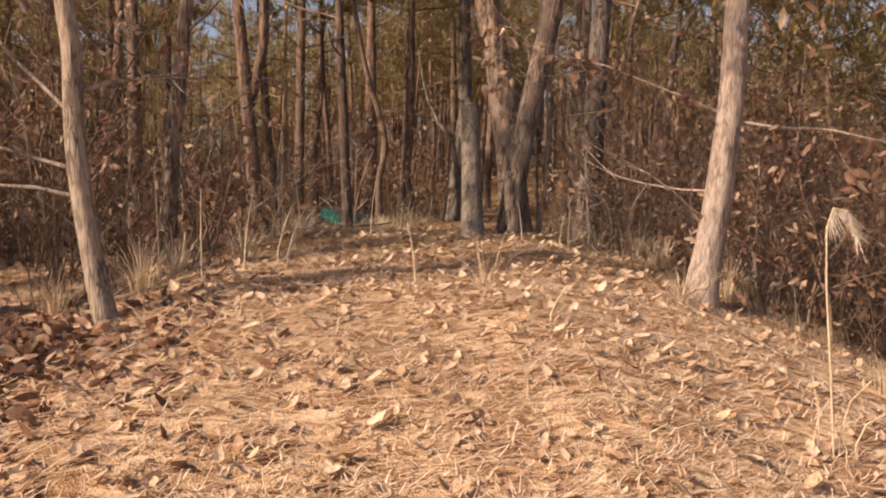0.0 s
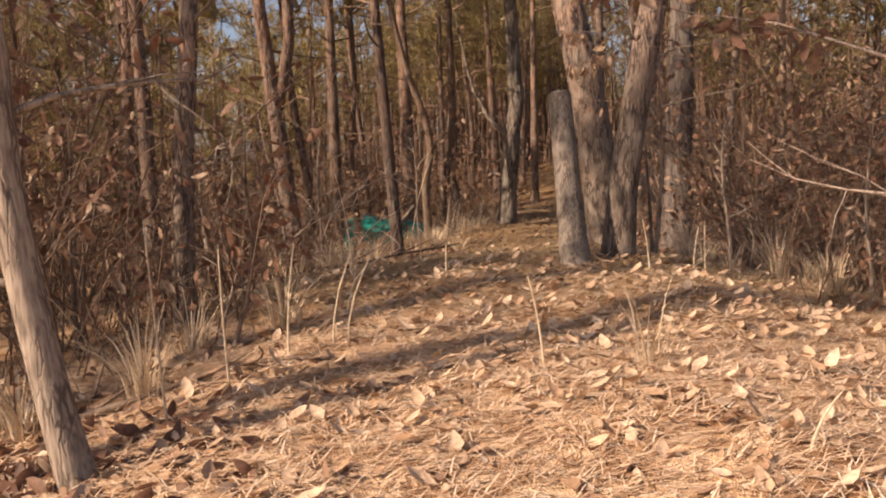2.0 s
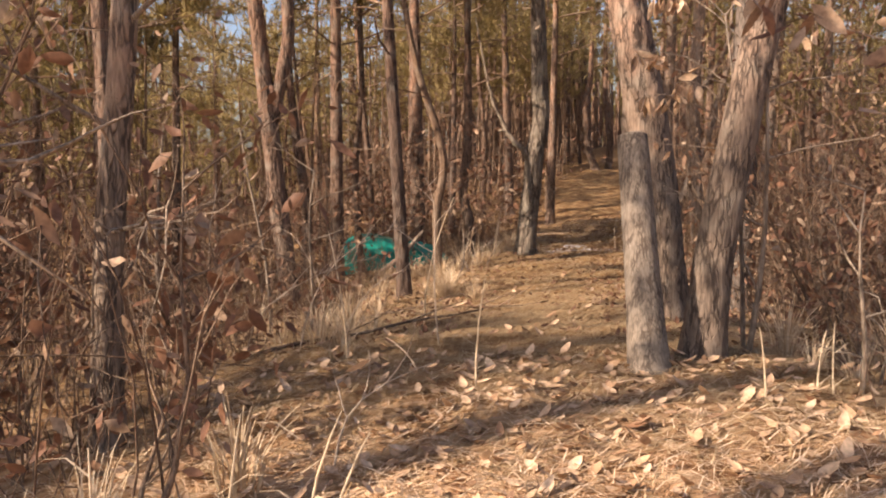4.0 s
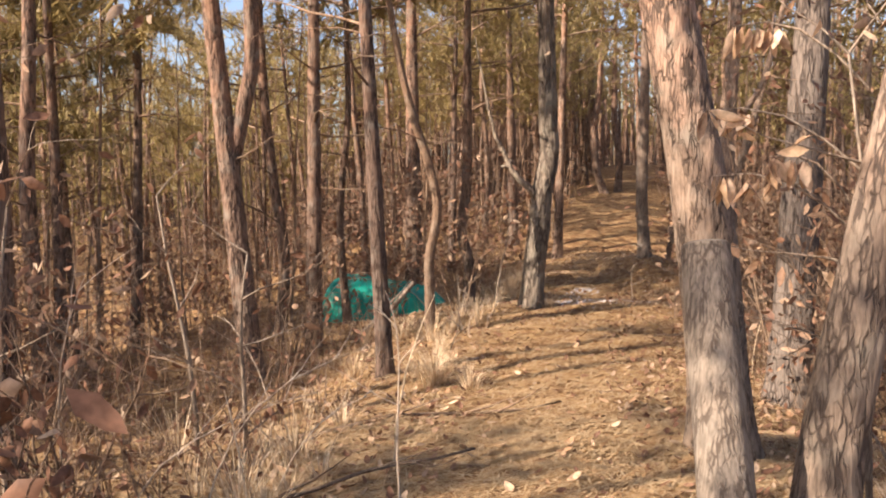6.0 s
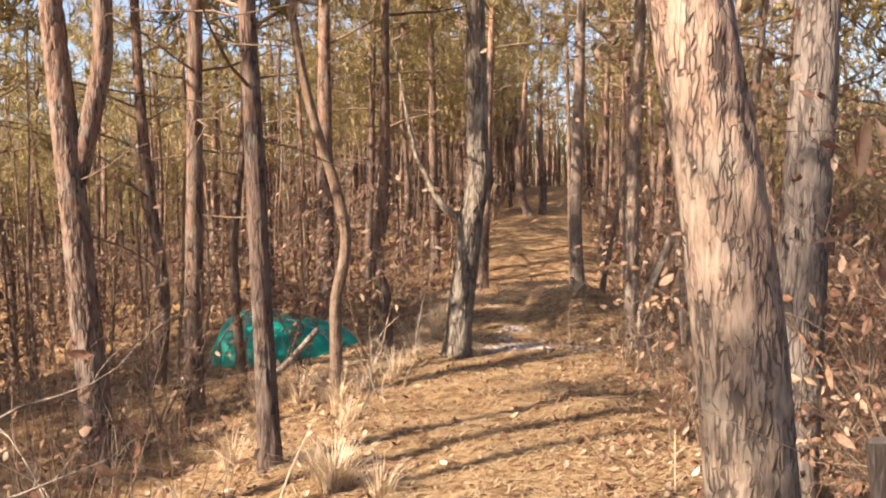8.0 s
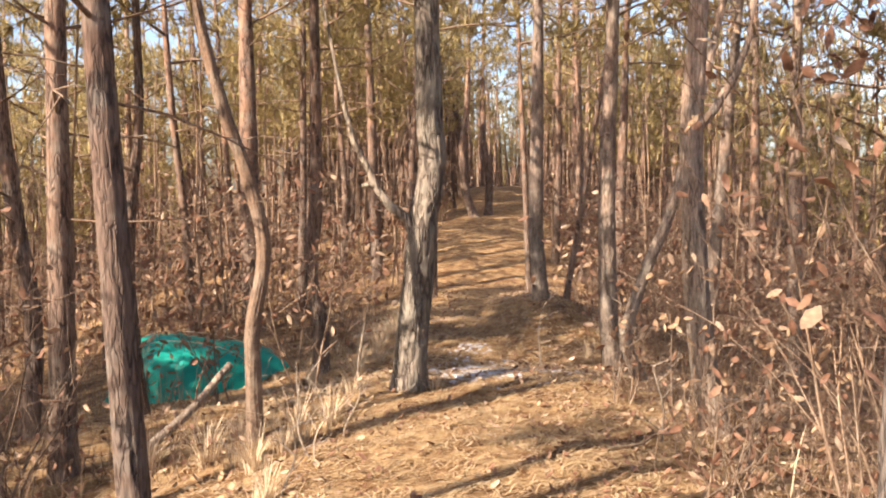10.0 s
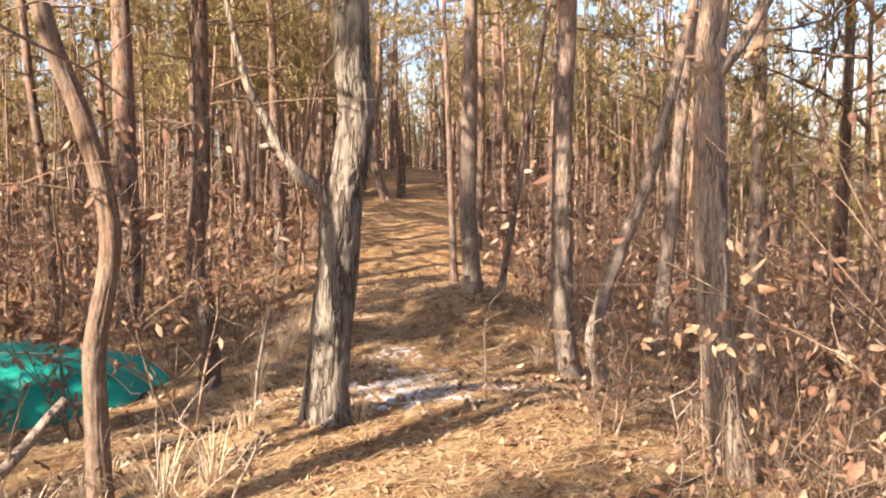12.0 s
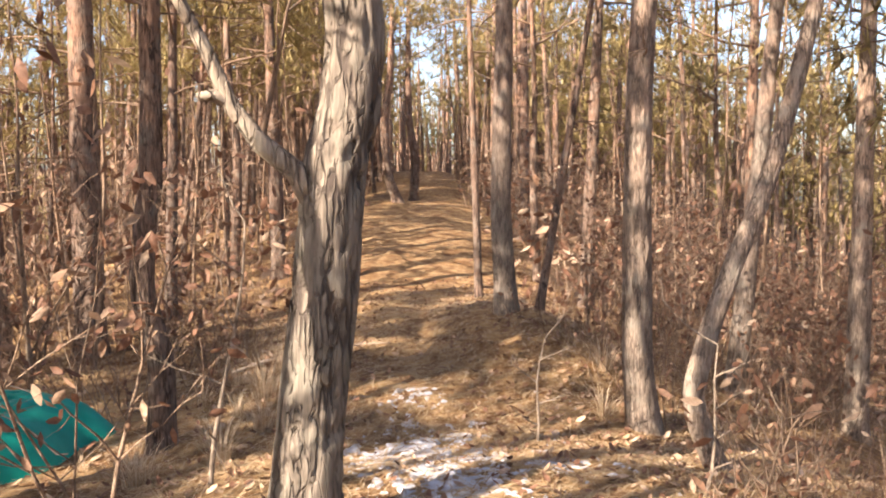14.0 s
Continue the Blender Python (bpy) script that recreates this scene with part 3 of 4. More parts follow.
pine("pine_tree", 8.35, 24.2, 0.27, 8.8, lean(0.0), lean(0.0), pine_bark, 1, 52, 5, 4.8, 230)

# broadleaf trees at the open knoll
oak = thing("oak_tree", -1.57, 3.81, "slender leaning oak with smooth grey bark and brown leaves", "oak tree")
OAKX = ((0, 0), (0.33, -0.06), (0.74, -0.115), (0.99, -0.13), (1.25, -0.13), (1.5, -0.155), (3.2, -0.3), (5, -0.35))
part("trunk", trunk_geo(OAKX, lean(0.02), 5.0, 0.104, 2, 5.5, 0.25, 0.3, 0.02), oak_bark, oak)
r = random.Random(3)
tips = []
for z, d, ln in ((1.0, (-0.9, -0.1, 0.8), 0.9), (0.75, (-1, 0.2, 0.25), 1.0), (0.62, (-1, -0.3, 0.05), 0.8), (1.1, (1, 0.3, 0.3), 0.6), (2.4, (0.7, 0.5, 0.8), 1.4), (2.8, (-0.5, 0.6, 0.8), 1.5), (3.3, (0.2, -0.6, 0.9), 1.4), (3.8, (-0.7, -0.4, 0.9), 1.3), (4.3, (0.6, 0.5, 0.9), 1.2), (4.8, (0, 0.3, 1), 1.1)):
    g = Geo()
    twiggy(g, Vector((bend(OAKX, z), 0.02 * z, z)), Vector(d), ln, r, 0.014 if z < 2 else 0.022, 2 if z > 2 else 1, tips if z > 2 else [], 0, 5)
    part("limb", g, oak_bark, oak)
leafy_crown(oak, tips, r, 480, 0.11)

l4 = thing("oak_tree", -2.05, 6.1, "slim oak with dark foot, mottled bark and brown leaves", "oak tree")
L4X = ((0, 0), (0.8, 0.05), (1.5, 0.14), (2.4, 0.24), (5.2, 0.5))
part("trunk", trunk_geo(L4X, lean(0.02), 5.2, 0.13, 2, 7.5, 0.3, 0.3, 0.03), trio_bark, l4)
tips = []
for z, d, ln in ((0.9, (0.6, -0.5, 0.2), 0.7), (1.3, (-0.6, -0.5, 0.3), 0.8), (1.7, (0.7, -0.3, 0.4), 0.7), (2.3, (-0.4, 0.7, 0.7), 1.2), (2.8, (0.8, 0.4, 0.7), 1.4), (3.4, (-0.7, -0.3, 0.8), 1.4), (4.0, (0.4, -0.6, 0.8), 1.3), (4.8, (0.1, 0.4, 1), 1.2)):
    g = Geo()
    twiggy(g, Vector((bend(L4X, z), 0.02 * z, z)), Vector(d), ln, r, 0.013 if z < 2 else 0.02, 2, tips if z > 2.5 else [], 0, 5)
    part("limb", g, oak_bark, l4)
leafy_crown(l4, tips, r, 420, 0.11)

bare = thing("pale_tree", 1.66, 5.2, "pale speckled leaning trunk at the edge of the knoll", "tree")
BX = ((0, 0), (0.86, 0.126), (1.4, 0.18), (1.95, 0.2), (5.5, 0.5))
part("trunk", trunk_geo(BX, lean(0.03), 5.5, 0.185, 2, 9.5, 0.45, 0.3, 0.02), pale_bark, bare)
tips = []
for z, d, ln, rad in ((1.22, (-1, -0.1, 0.32), 1.15, 0.012), (1.2, (1, -0.2, -0.32), 1.2, 0.014), (0.75, (-1, 0.2, 0.25), 0.9, 0.010), (0.55, (-1, -0.3, 0.3), 0.8, 0.008), (2.3, (0.8, 0.2, 0.5), 1.3, 0.016), (2.6, (-0.8, 0.4, 0.6), 1.3, 0.016), (3.2, (0.6, -0.4, 0.8), 1.3, 0.016), (3.8, (-0.5, -0.3, 0.8), 1.2, 0.016), (4.6, (0.3, 0.5, 0.8), 1.2, 0.016), (5.3, (0, 0, 1), 1.0, 0.016)):
    g = Geo()
    twiggy(g, Vector((bend(BX, z), 0.03 * z, z)), Vector(d), ln, r, rad, 1, tips if z > 1 else [], 0, 5)
    part("limb", g, pale_bark, bare)
leafy_crown(bare, tips, r, 420, 0.12)

spray = thing("oak_sapling", 0.86, 7.22, "thin oak sapling with large pale hanging leaves beside a stump", "sapling")
rr = random.Random(12)
g = Geo()
pts = [Vector((-0.12 * t * t, 0.02 * math.sin(6 * t), 1.75 * t)) for t in (0, 0.2, 0.4, 0.6, 0.8, 1)]
g.tube(pts, [0.014 - 0.002 * k for k in range(6)], 8, 0.001, 2)
part("stem", g, oak_bark, spray)
tips = []
for k, d in ((3, (-1, 0.2, 0.3)), (4, (-1, -0.2, 0.2)), (4, (0.8, 0.1, 0.5)), (5, (-0.8, 0.2, 0.6)), (5, (0.5, 0.2, 0.8))):
    g = Geo()
    twiggy(g, pts[k], Vector(d), 0.5, rr, 0.005, 0, tips, 0, 4)
    part("twig", g, oak_bark, spray)
for end in (Vector((-0.52, 0.08, 1.36)), Vector((-0.46, 0.10, 1.86)), Vector((-0.36, 0.02, 1.42)), Vector((-0.55, 0.12, 1.58))):
    start = Vector((-0.05, 0.0, end.z - 0.22))
    g = Geo()
    hang = [start.lerp(end, t) + Vector((0, 0, 0.09 * math.sin(3.1 * t))) for t in (0, 0.25, 0.5, 0.75, 1)]
    g.tube(hang, (0.005, 0.0045, 0.004, 0.003, 0.002), 6, cap=False)
    part("twig", g, oak_bark, spray)
    g = Geo()
    for k in range(14):
        p = hang[2].lerp(hang[4], rr.uniform(0.2, 1.0))
        ax = (Vector((0, 0, -1)) + rvec(rr) * 0.55).normalized()
        g.leaf(p, ax, ax.cross(rvec(rr)).normalized(), rr.uniform(0.07, 0.12), rr.uniform(0.032, 0.045), rr.uniform(-0.4, 0.8))
    part("foliage", g, pale_leaf, spray, "drooping cluster of pale leaves")
leafy_crown(spray, tips, rr, 30, 0.085, pale_leaf, label="large pale curled leaves")

# ---- tarpaulin-covered pile ----
tarp = thing("tarpaulin", -2.25, 18.2, "crumpled green tarpaulin tied over a low pile", "tarpaulin", z=0)
g = Geo()
N, K = 72, 26
for j in range(K + 1):
    s = j / K
    for i in range(N):
        a = 2 * math.pi * i / N
        c = Vector((math.cos(a), math.sin(a), 0))
        rad = s * (1 + 0.16 * noise.noise(c * 1.6) + 0.05 * math.sin(a * 9 + 2 * s))
        x, y = c.x * rad * 0.98 + 0.25 * max(0, c.x) ** 3 * s, c.y * rad * 0.72 + 0.3 * max(0, c.x) ** 2 * s
        fold = (0.05 * math.sin(a * 11 + 4 * noise.noise(Vector((x * 2, y * 2, 0)))) + 0.025 * math.sin(a * 23 + 5 * noise.noise(Vector((x * 1.5, y * 1.5, 3))))) * s * s * (1 - s ** 5)
        crease = 0.05 * abs(noise.noise(Vector((x * 3.1, y * 3.1, 5)))) + 0.03 * abs(noise.noise(Vector((x * 8, y * 8, 1))))
        lump = 0.62 * (1 - s ** 4.5) * (1 - 0.35 * (x + 0.3)) + 0.10 * noise.noise(Vector((x * 1.7, y * 1.7, 9))) * (1 - s)
        g.v.append(Vector((x, y, height(x - 2.25, y + 18.2) + 0.0 + max(0.0, lump) + fold + crease * (1 - s ** 6))))
for j in range(K):
    for i in range(N):
        g.f.append((j * N + i, j * N + (i + 1) % N, (j + 1) * N + (i + 1) % N, (j + 1) * N + i))
part("sheet", g, tarp_mat, tarp)
for y0 in (-0.32, 0.22):
    g = Geo()
    pts = []
    for i in range(25):
        x = -0.95 + 1.9 * i / 24
        s = min(1, math.hypot(x / 0.98, y0 / 0.72))
        pts.append(Vector((x, y0, height(x - 2.25, y0 + 18.2) + max(0, 0.62 * (1 - s ** 4.5) * (1 - 0.35 * (x + 0.3))) + 0.075)))
    g.tube(pts, [0.006] * 25, 6)
    part("rope", g, dead_mat, tarp, "thin rope tied across")

# ---- leaning pole and dead wood ----
pole = thing("dead_log", -1.95, 13.95, "bare pale log propped across the brush", "log", z=0)
g = Geo()
pts = [Vector((0, 0, 0.30)).lerp(Vector((0.68, 0.5, 0.93)), t / 8) + Vector((0, 0, 0.02 * math.sin(t))) for t in range(9)]
g.tube([pts[0] - Vector((0.35, 0.25, 0.26))] + pts, [0.045] + [0.041 - 0.0015 * t for t in range(9)], 18, 0.004, 2)
part("stem", g, oak_bark, pole)
g = Geo()
twiggy(g, pts[5], Vector((0.1, -0.3, 1)), 0.5, random.Random(2), 0.01, 1, [])
part("twig", g, twig_bark, pole)
FALLEN = ((-2.6, 4.55, 0.1, 1.7, 0.022), (-1.9, 7.6, 0.5, 1.6, 0.015), (0.9, 9.4, 1.2, 0.9, 0.012), (-1.7, 9.3, 0.35, 1.9, 0.018), (1.7, 4.0, 2.1, 0.9, 0.009), (3.1, 15.1, 0.3, 1.5, 0.02), (-0.2, 19.6, 0.2, 1.6, 0.02), (1.35, 13.0, 0.6, 0.9, 0.012))
for i, (x, y, a, ln, rad) in enumerate(FALLEN):
    root = thing("fallen_branch", x, y, "thin dead branch lying on the needle litter", "branch", "fallen branches", z=0)
    rr = random.Random(60 + i)
    g = Geo()
    pts = []
    for k in range(9):
        u, v = math.cos(a) * ln * k / 8, math.sin(a) * ln * k / 8 + 0.05 * math.sin(k * 1.3 + i)
        pts.append(Vector((u, v, rough_height(x + u, y + v) + rad + 0.012 * k * (i % 3))))
    g.tube(pts, [rad * (1 - 0.08 * k) for k in range(9)], 8, 0.001, i)
    part("stem", g, dead_mat if i in (5, 6) else twig_bark, root)
    g = Geo()
    for k in (3, 5, 6):
        twiggy(g, pts[k], Vector((math.cos(a + 0.7 - k * 0.3), math.sin(a + 0.7 - k * 0.3), 0.35)), 0.4, rr, rad * 0.5, 0, [])
    tagged(part("side_twig", g, twig_bark, root), kind="stuff")

# ---- plume grass and single stalks ----
plume = thing("plume_grass", 1.42, 2.85, "tall dry grass stalk with a feathery bent plume", "dry grass")
g = Geo()
pts = [Vector((0.0, 0, 0)), Vector((-0.03, 0, 0.35)), Vector((-0.06, 0, 0.65)), Vector((-0.07, 0, 0.86)), Vector((-0.05, 0, 0.93)), Vector((0.0, 0, 0.92)), Vector((0.04, 0, 0.83))]
g.tube(pts, (0.004, 0.004, 0.0035, 0.003, 0.003, 0.002, 0.0015), 6)
part("stalk", g, straw, plume)
g = Geo()
rr = random.Random(4)
for i in range(220):
    t = rr.uniform(3.2, 6)
    k = int(min(5, t))
    p = pts[k].lerp(pts[k + 1], t - k)
    g.blade(p, p + (Vector((0.5, 0, -0.9)) + rvec(rr) * 0.7) * rr.uniform(0.03, 0.075), 0.004)
part("plume", g, plume_mat, plume, "soft grey-brown seed plume")
for i, (dx, dy, hh, out) in enumerate(((-0.05, 0.02, 0.75, -0.32), (0.03, 0.03, 0.5, 0.25), (0.06, -0.02, 0.35, 0.3), (-0.08, 0.0, 0.4, 0.12), (0.02, -0.05, 0.3, -0.2))):
    g = Geo()
    g.strip([Vector((dx + out * t * t * t, dy, hh * (t - 0.32 * t ** 3))) for t in (0, 0.25, 0.5, 0.75, 1)], 0.012)
    part("blade", g, straw, plume)
for i, (x, y, hh, a) in enumerate(((-0.14, 4.52, 0.38, -0.12), (-1.15, 4.75, 0.5, 0.1), (-1.0, 4.95, 0.42, 0.25), (-0.93, 4.9, 0.4, 0.3), (-1.45, 4.2, 0.75, 0.0), (-1.32, 4.5, 0.6, 0.03), (0.62, 6.2, 0.35, -0.1), (0.95, 6.5, 0.3, 0.15), (1.02, 6.5, 0.34, 0.05), (-0.55, 6.4, 0.5, 0.1), (-1.2, 7.0, 0.7, -0.1), (-0.9, 8.4, 0.9, 0.25), (0.5, 3.7, 0.2, 0.4), (1.15, 10.6, 0.4, 0.0), (2.0, 11.9, 0.6, 0.2))):
    root = thing("dry_stalk", x, y, "single dry straw stalk standing in the litter", "dry grass", "dry stalks along the path")
    g = Geo()
    g.tube([Vector((a * hh * t * t, 0.05 * math.sin(i) * t, hh * t)) for t in (0, 0.3, 0.6, 0.85, 1)], (0.0055, 0.005, 0.004, 0.003, 0.0015), 5)
    part("stem", g, straw, root)
    for k in range(2 + i % 3):
        z = hh * (0.2 + 0.22 * k)
        g = Geo()
        g.strip([Vector((0, 0, z)) + Vector(((-1) ** k * t * 0.16, 0.05 * t, 0.16 * t - 0.16 * t * t)) for t in (0, 0.4, 0.75, 1)], 0.006)
        part("blade", g, straw, root)

# arching dry stems on the slope
for i, (x, y, dx, dy, hh) in enumerate(((-1.55, 7.45, 0.62, 0.3, 0.72), (-2.0, 7.3, 0.1, 0.05, 1.15), (-1.9, 7.6, 0.75, 0.2, 0.6), (-0.75, 7.35, -0.05, 0.1, 0.95), (-2.3, 7.4, -0.15, 0.1, 0.95), (-1.4, 8.1, 0.5, 0.1, 0.5), (-1.75, 9.3, -0.3, 0.1, 0.8), (-1.05, 5.6, 0.35, 0.2, 0.35), (-0.6, 13.2, 0.25, 0.1, 0.4), (-0.5, 14.0, -0.2, 0.1, 0.45))):
    root = thing("arching_stalk", x, y, "long pale dry stem arching over the slope", "dry stem", "arching dry stems")
    rr = random.Random(700 + i)
    g = Geo()
    pts = [Vector((dx * t * t + 0.015 * math.sin(7 * t + i), dy * t * t, hh * (t - 0.25 * t ** 3) * 1.33)) for t in (0, 0.15, 0.3, 0.45, 0.6, 0.75, 0.9, 1)]
    g.tube(pts, [0.0055 - 0.0006 * k for k in range(8)], 6, cap=False)
    part("stem", g, dead_mat, root)
    for k in (3, 4, 5, 6):
        g = Geo()
        twiggy(g, pts[k], Vector((dx + rr.uniform(-0.6, 0.6), dy + rr.uniform(-0.6, 0.6), 0.5)), rr.uniform(0.12, 0.32), rr, 0.003, 0, [], 0, 4)
        part("twig", g, dead_mat, root)
    if i in (0, 2):
        g = Geo()
        for _ in range(60):
            t = rr.uniform(5, 6.99)
            k = int(t)
            p = pts[k].lerp(pts[k + 1], t - k)
            g.blade(p, p + (pts[7] - pts[5]).normalized() * 0.06 + rvec(rr) * 0.03, 0.004)
        tagged(part("seed_head", g, plume_mat, root, "feathery pale seed head"), kind="stuff")

# ---- saplings beside the clump ----
for i, (x, y, hh, lx) in enumerate(((0.85, 7.1, 1.7, 0.06), (1.18, 6.63, 0.95, 0.02), (2.01, 6.54, 1.1, 0.02), (2.32, 5.87, 1.15, -0.06), (-0.22, 16.3, 1.5, 0.13), (1.45, 6.9, 0.5, -0.1), (-2.1, 9.0, 1.6, -0.08), (-1.75, 8.6, 1.2, 0.1), (-2.4, 7.6, 1.5, 0.05), (-0.62, 13.3, 0.5, -0.2), (-0.38, 13.8, 0.4, 0.25), (-0.75, 12.7, 0.45, 0.15), (1.9, 13.4, 0.6, -0.1), (2.2, 15.3, 0.8, 0.1), (1.75, 16.6, 0.7, 0.12), (2.1, 12.6, 0.7, 0.2))):
    root = thing("bare_sapling", x, y, "thin bare sapling with crooked pale twigs", "sapling", "bare saplings along the path")
    rr = random.Random(80 + i)
    g = Geo()
    pts = [Vector((lx * hh * t + 0.03 * math.sin(5 * t + i), 0.02 * math.cos(4 * t + i), hh * t)) for t in (0, 0.2, 0.4, 0.6, 0.8, 1)]
    g.tube(pts, [0.017 * min(1.0, 0.3 + 0.5 * hh) * (1 - 0.7 * t / 5) for t in range(6)], 8, 0.001, i)
    part("stem", g, oak_bark, root)
    tips = []
    for k in (1, 2, 3, 4, 5):
        g = Geo()
        a = rr.uniform(0, 6.28)
        twiggy(g, pts[k], Vector((math.cos(a), math.sin(a) * 0.6, 0.5)), hh * rr.uniform(0.25, 0.45), rr, 0.006, 1, tips, 0, 4)
        part("twig", g, oak_bark, root)
    if i in (3, 6, 7, 8):
        leafy_crown(root, tips, rr, 18, 0.10, brown_leaf, label="few curled leaves")

# ---- the woods on both sides ----
def free(x, y, taken, gap):
    return all((x - a) ** 2 + (y - b) ** 2 > gap * gap for a, b in taken)


taken = [(o.matrix_basis.translation.x, o.matrix_basis.translation.y) for o in scene.objects if o.name.split(".")[0] in ("pine_tree", "oak_tree", "pale_tree", "tree_stump")]
kinds = []
for i, (d, top, bx, dead) in enumerate(((0.17, 8.4, ((0, 0), (2, 0.12), (4, -0.05), (9, 0.2)), 9), (0.13, 7.8, ((0, 0), (1.5, -0.08), (3.5, 0.1), (9, 0.0)), 8), (0.21, 9.2, ((0, 0), (3, 0.05), (9, 0.0)), 10),
                                        (0.15, 8.0, ((0, 0), (1.2, 0.15), (2.6, 0.1), (9, -0.3)), 8), (0.19, 8.8, ((0, 0), (2.5, -0.15), (9, -0.4)), 9), (0.10, 7.0, ((0, 0), (1.5, 0.06), (3, 0.25), (9, 0.6)), 7))):
    kinds.append((d, top, bx, dead))
protos = {}
forest = random.Random(21)
SHADE = (math.cos(radians(SUN_AZ + 180)), math.sin(radians(SUN_AZ + 180)))


def shades(x, y, low, high, box):
    """Whether a crown between two heights would cast its shade on a box of ground."""
    for i in range(9):
        t = (low + (high - low) * i / 8) / math.tan(radians(SUN_EL))
        if box[0] < x + SHADE[0] * t < box[1] and box[2] < y + SHADE[1] * t < box[3]:
            return True
    return False


KNOLL, GLADES = (-2.2, 2.8, -1.0, 5.4), ((-0.8, 1.5, 10.8, 14.6), (0.6, 4.6, 15.2, 18.4), (1.7, 3.4, 22.5, 25.0), (-0.9, 0.5, 8.2, 10.0))
# tall pines added out of view; their high crowns shade the right-hand woods
for i, (x, y) in enumerate(((-6.3, 1.2), (-5.2, 2.9))):
    pine("pine_tree", x, y, 0.24, 12.0, S0, S0, pine_bark, 1, 150 + i, 3, 7.4, 520, "tall unseen pine added beside the open knoll for shade", "tall pines at the knoll", dead_from=4, spread=2.3)
DAPPLED = ((-3.2, -0.6, 3.6, 6.6),)
spots = []
tries = 0
while len(spots) < 205 and tries < 16000:
    tries += 1
    y = forest.uniform(-6, 50)
    side = forest.choice((-1, -1, 1))
    # every third try adds a pine on the left to deepen the woods' shade
    if tries % 3 == 0:
        y, side = forest.uniform(-4, 14), -1
    e = 2.6 + abs(forest.gauss(0, 1)) * 9 if y < 24 else 1.6 + abs(forest.gauss(0, 1)) * 9
    x = along(XC, y) + side * e
    if tries % 3 == 0:
        e = forest.uniform(5, 19)
        x = along(XC, y) - e
    if side < 0 and y < 9 and e < 4.5 or y < 5 and (e < 6 or side > 0) or shades(x, y, 3.8, 9, KNOLL) or any(shades(x, y, 4, 8, b) for b in GLADES) or side > 0 and y < 9 and e < 4 or e > 26 or abs(x + 2.25) < 1.4 and abs(y - 18.2) < 1.3:
        continue
    if free(x, y, taken, 1.05 if y > 14 else 1.35):
        spots.append((x, y))
        taken.append((x, y))
for i, (x, y) in enumerate(spots):
    k = i % len(kinds)
    turn, size = forest.uniform(0, 360), forest.uniform(0.82, 1.2)
    thin = any(shades(x, y, 4, 9, b) for b in DAPPLED)
    sort = (k, y > 17, thin)
    if sort not in protos:
        d, top, bx, dead = kinds[k]
        protos[sort] = (pine("pine_tree", x, y, d, top, bx, S0, pine_bark, 0 if y > 17 else 1, 100 + i, dead, 4.4 - 0.2 * k, 170 if thin else 190 if y > 17 else 560, "slender pine with dead lower branches among other pines", "pines of the woodland", dead_from=1.1, spread=2.0))
    else:
        copy_thing(protos[sort], pose(x, y, height(x, y) - 0.05, forest.uniform(-4, 4), forest.uniform(-4, 4), turn) @ Matrix.Scale(size, 4))

# slim pines added on the sunward side to shade brush, trunks and path
for i, (x, y) in enumerate(((-4.8, 8.3), (-3.6, 9.6))):
    taken.append((x, y))
    pine("pine_tree", x, y, 0.17, 8.8, ((0, 0), (2, 0.06), (9, 0.1)), S0, pine_bark, 1, 170 + i, 6, 5.4, 520, "slim pine on the slope below the path, added for its shade", dead_from=1.3, spread=2.0)
for i, (x, y, crown, tufts_n) in enumerate(((-4.7, 12.1, 4.6, 210), (-6.0, 3.5, 4.3, 120))):
    taken.append((x, y))
    pine("pine_tree", x, y, 0.18, 8.2, ((0, 0), (2, -0.05), (4, 0.08), (9, 0.1)), S0, pine_bark, 1, 190 + i, 6, crown, tufts_n, "slim pine on the slope below the path, added for its shade", dead_from=1.4, spread=1.8)
# unseen bushy pines, added on the knoll's sunward side to darken the left woods
bushy, made = None, 0
tries = 0
while made < 6 and tries < 4000:
    tries += 1
    x, y = forest.uniform(-22, -5), forest.uniform(-8, 10)
    if x > -7.5 or not free(x, y, taken, 1.3) or shades(x, y, 2.2, 9.5, KNOLL) or any(shades(x, y, 2.5, 9, b) for b in GLADES):
        continue
    taken.append((x, y))
    made += 1
    if shades(x, y, 3, 9, DAPPLED[0]):
        continue
    if bushy is None:
        bushy = pine("pine_tree", x, y, 0.18, 9.0, S0, S0, pine_bark, 1, 180, 2, 3.0, 760, "added bushy pine with low branches to the knoll's left", "bushy pines beside the knoll", dead_from=1.2, spread=2.0)
    else:
        copy_thing(bushy, pose(x, y, height(x, y) - 0.05, 0, 0, forest.uniform(0, 360)) @ Matrix.Scale(forest.uniform(0.9, 1.15), 4))

low = random.Random(27)
for i in range(12):
    a, dist = radians(low.uniform(13, 36)), low.uniform(42, 62)
    x, y = -dist * math.sin(a), 5 + dist * math.cos(a)
    copy_thing(bushy, pose(x, y, height(x, y) - 0.05, 0, 0, low.uniform(0, 360)) @ Matrix.Scale(low.uniform(1.3, 1.7), 4))

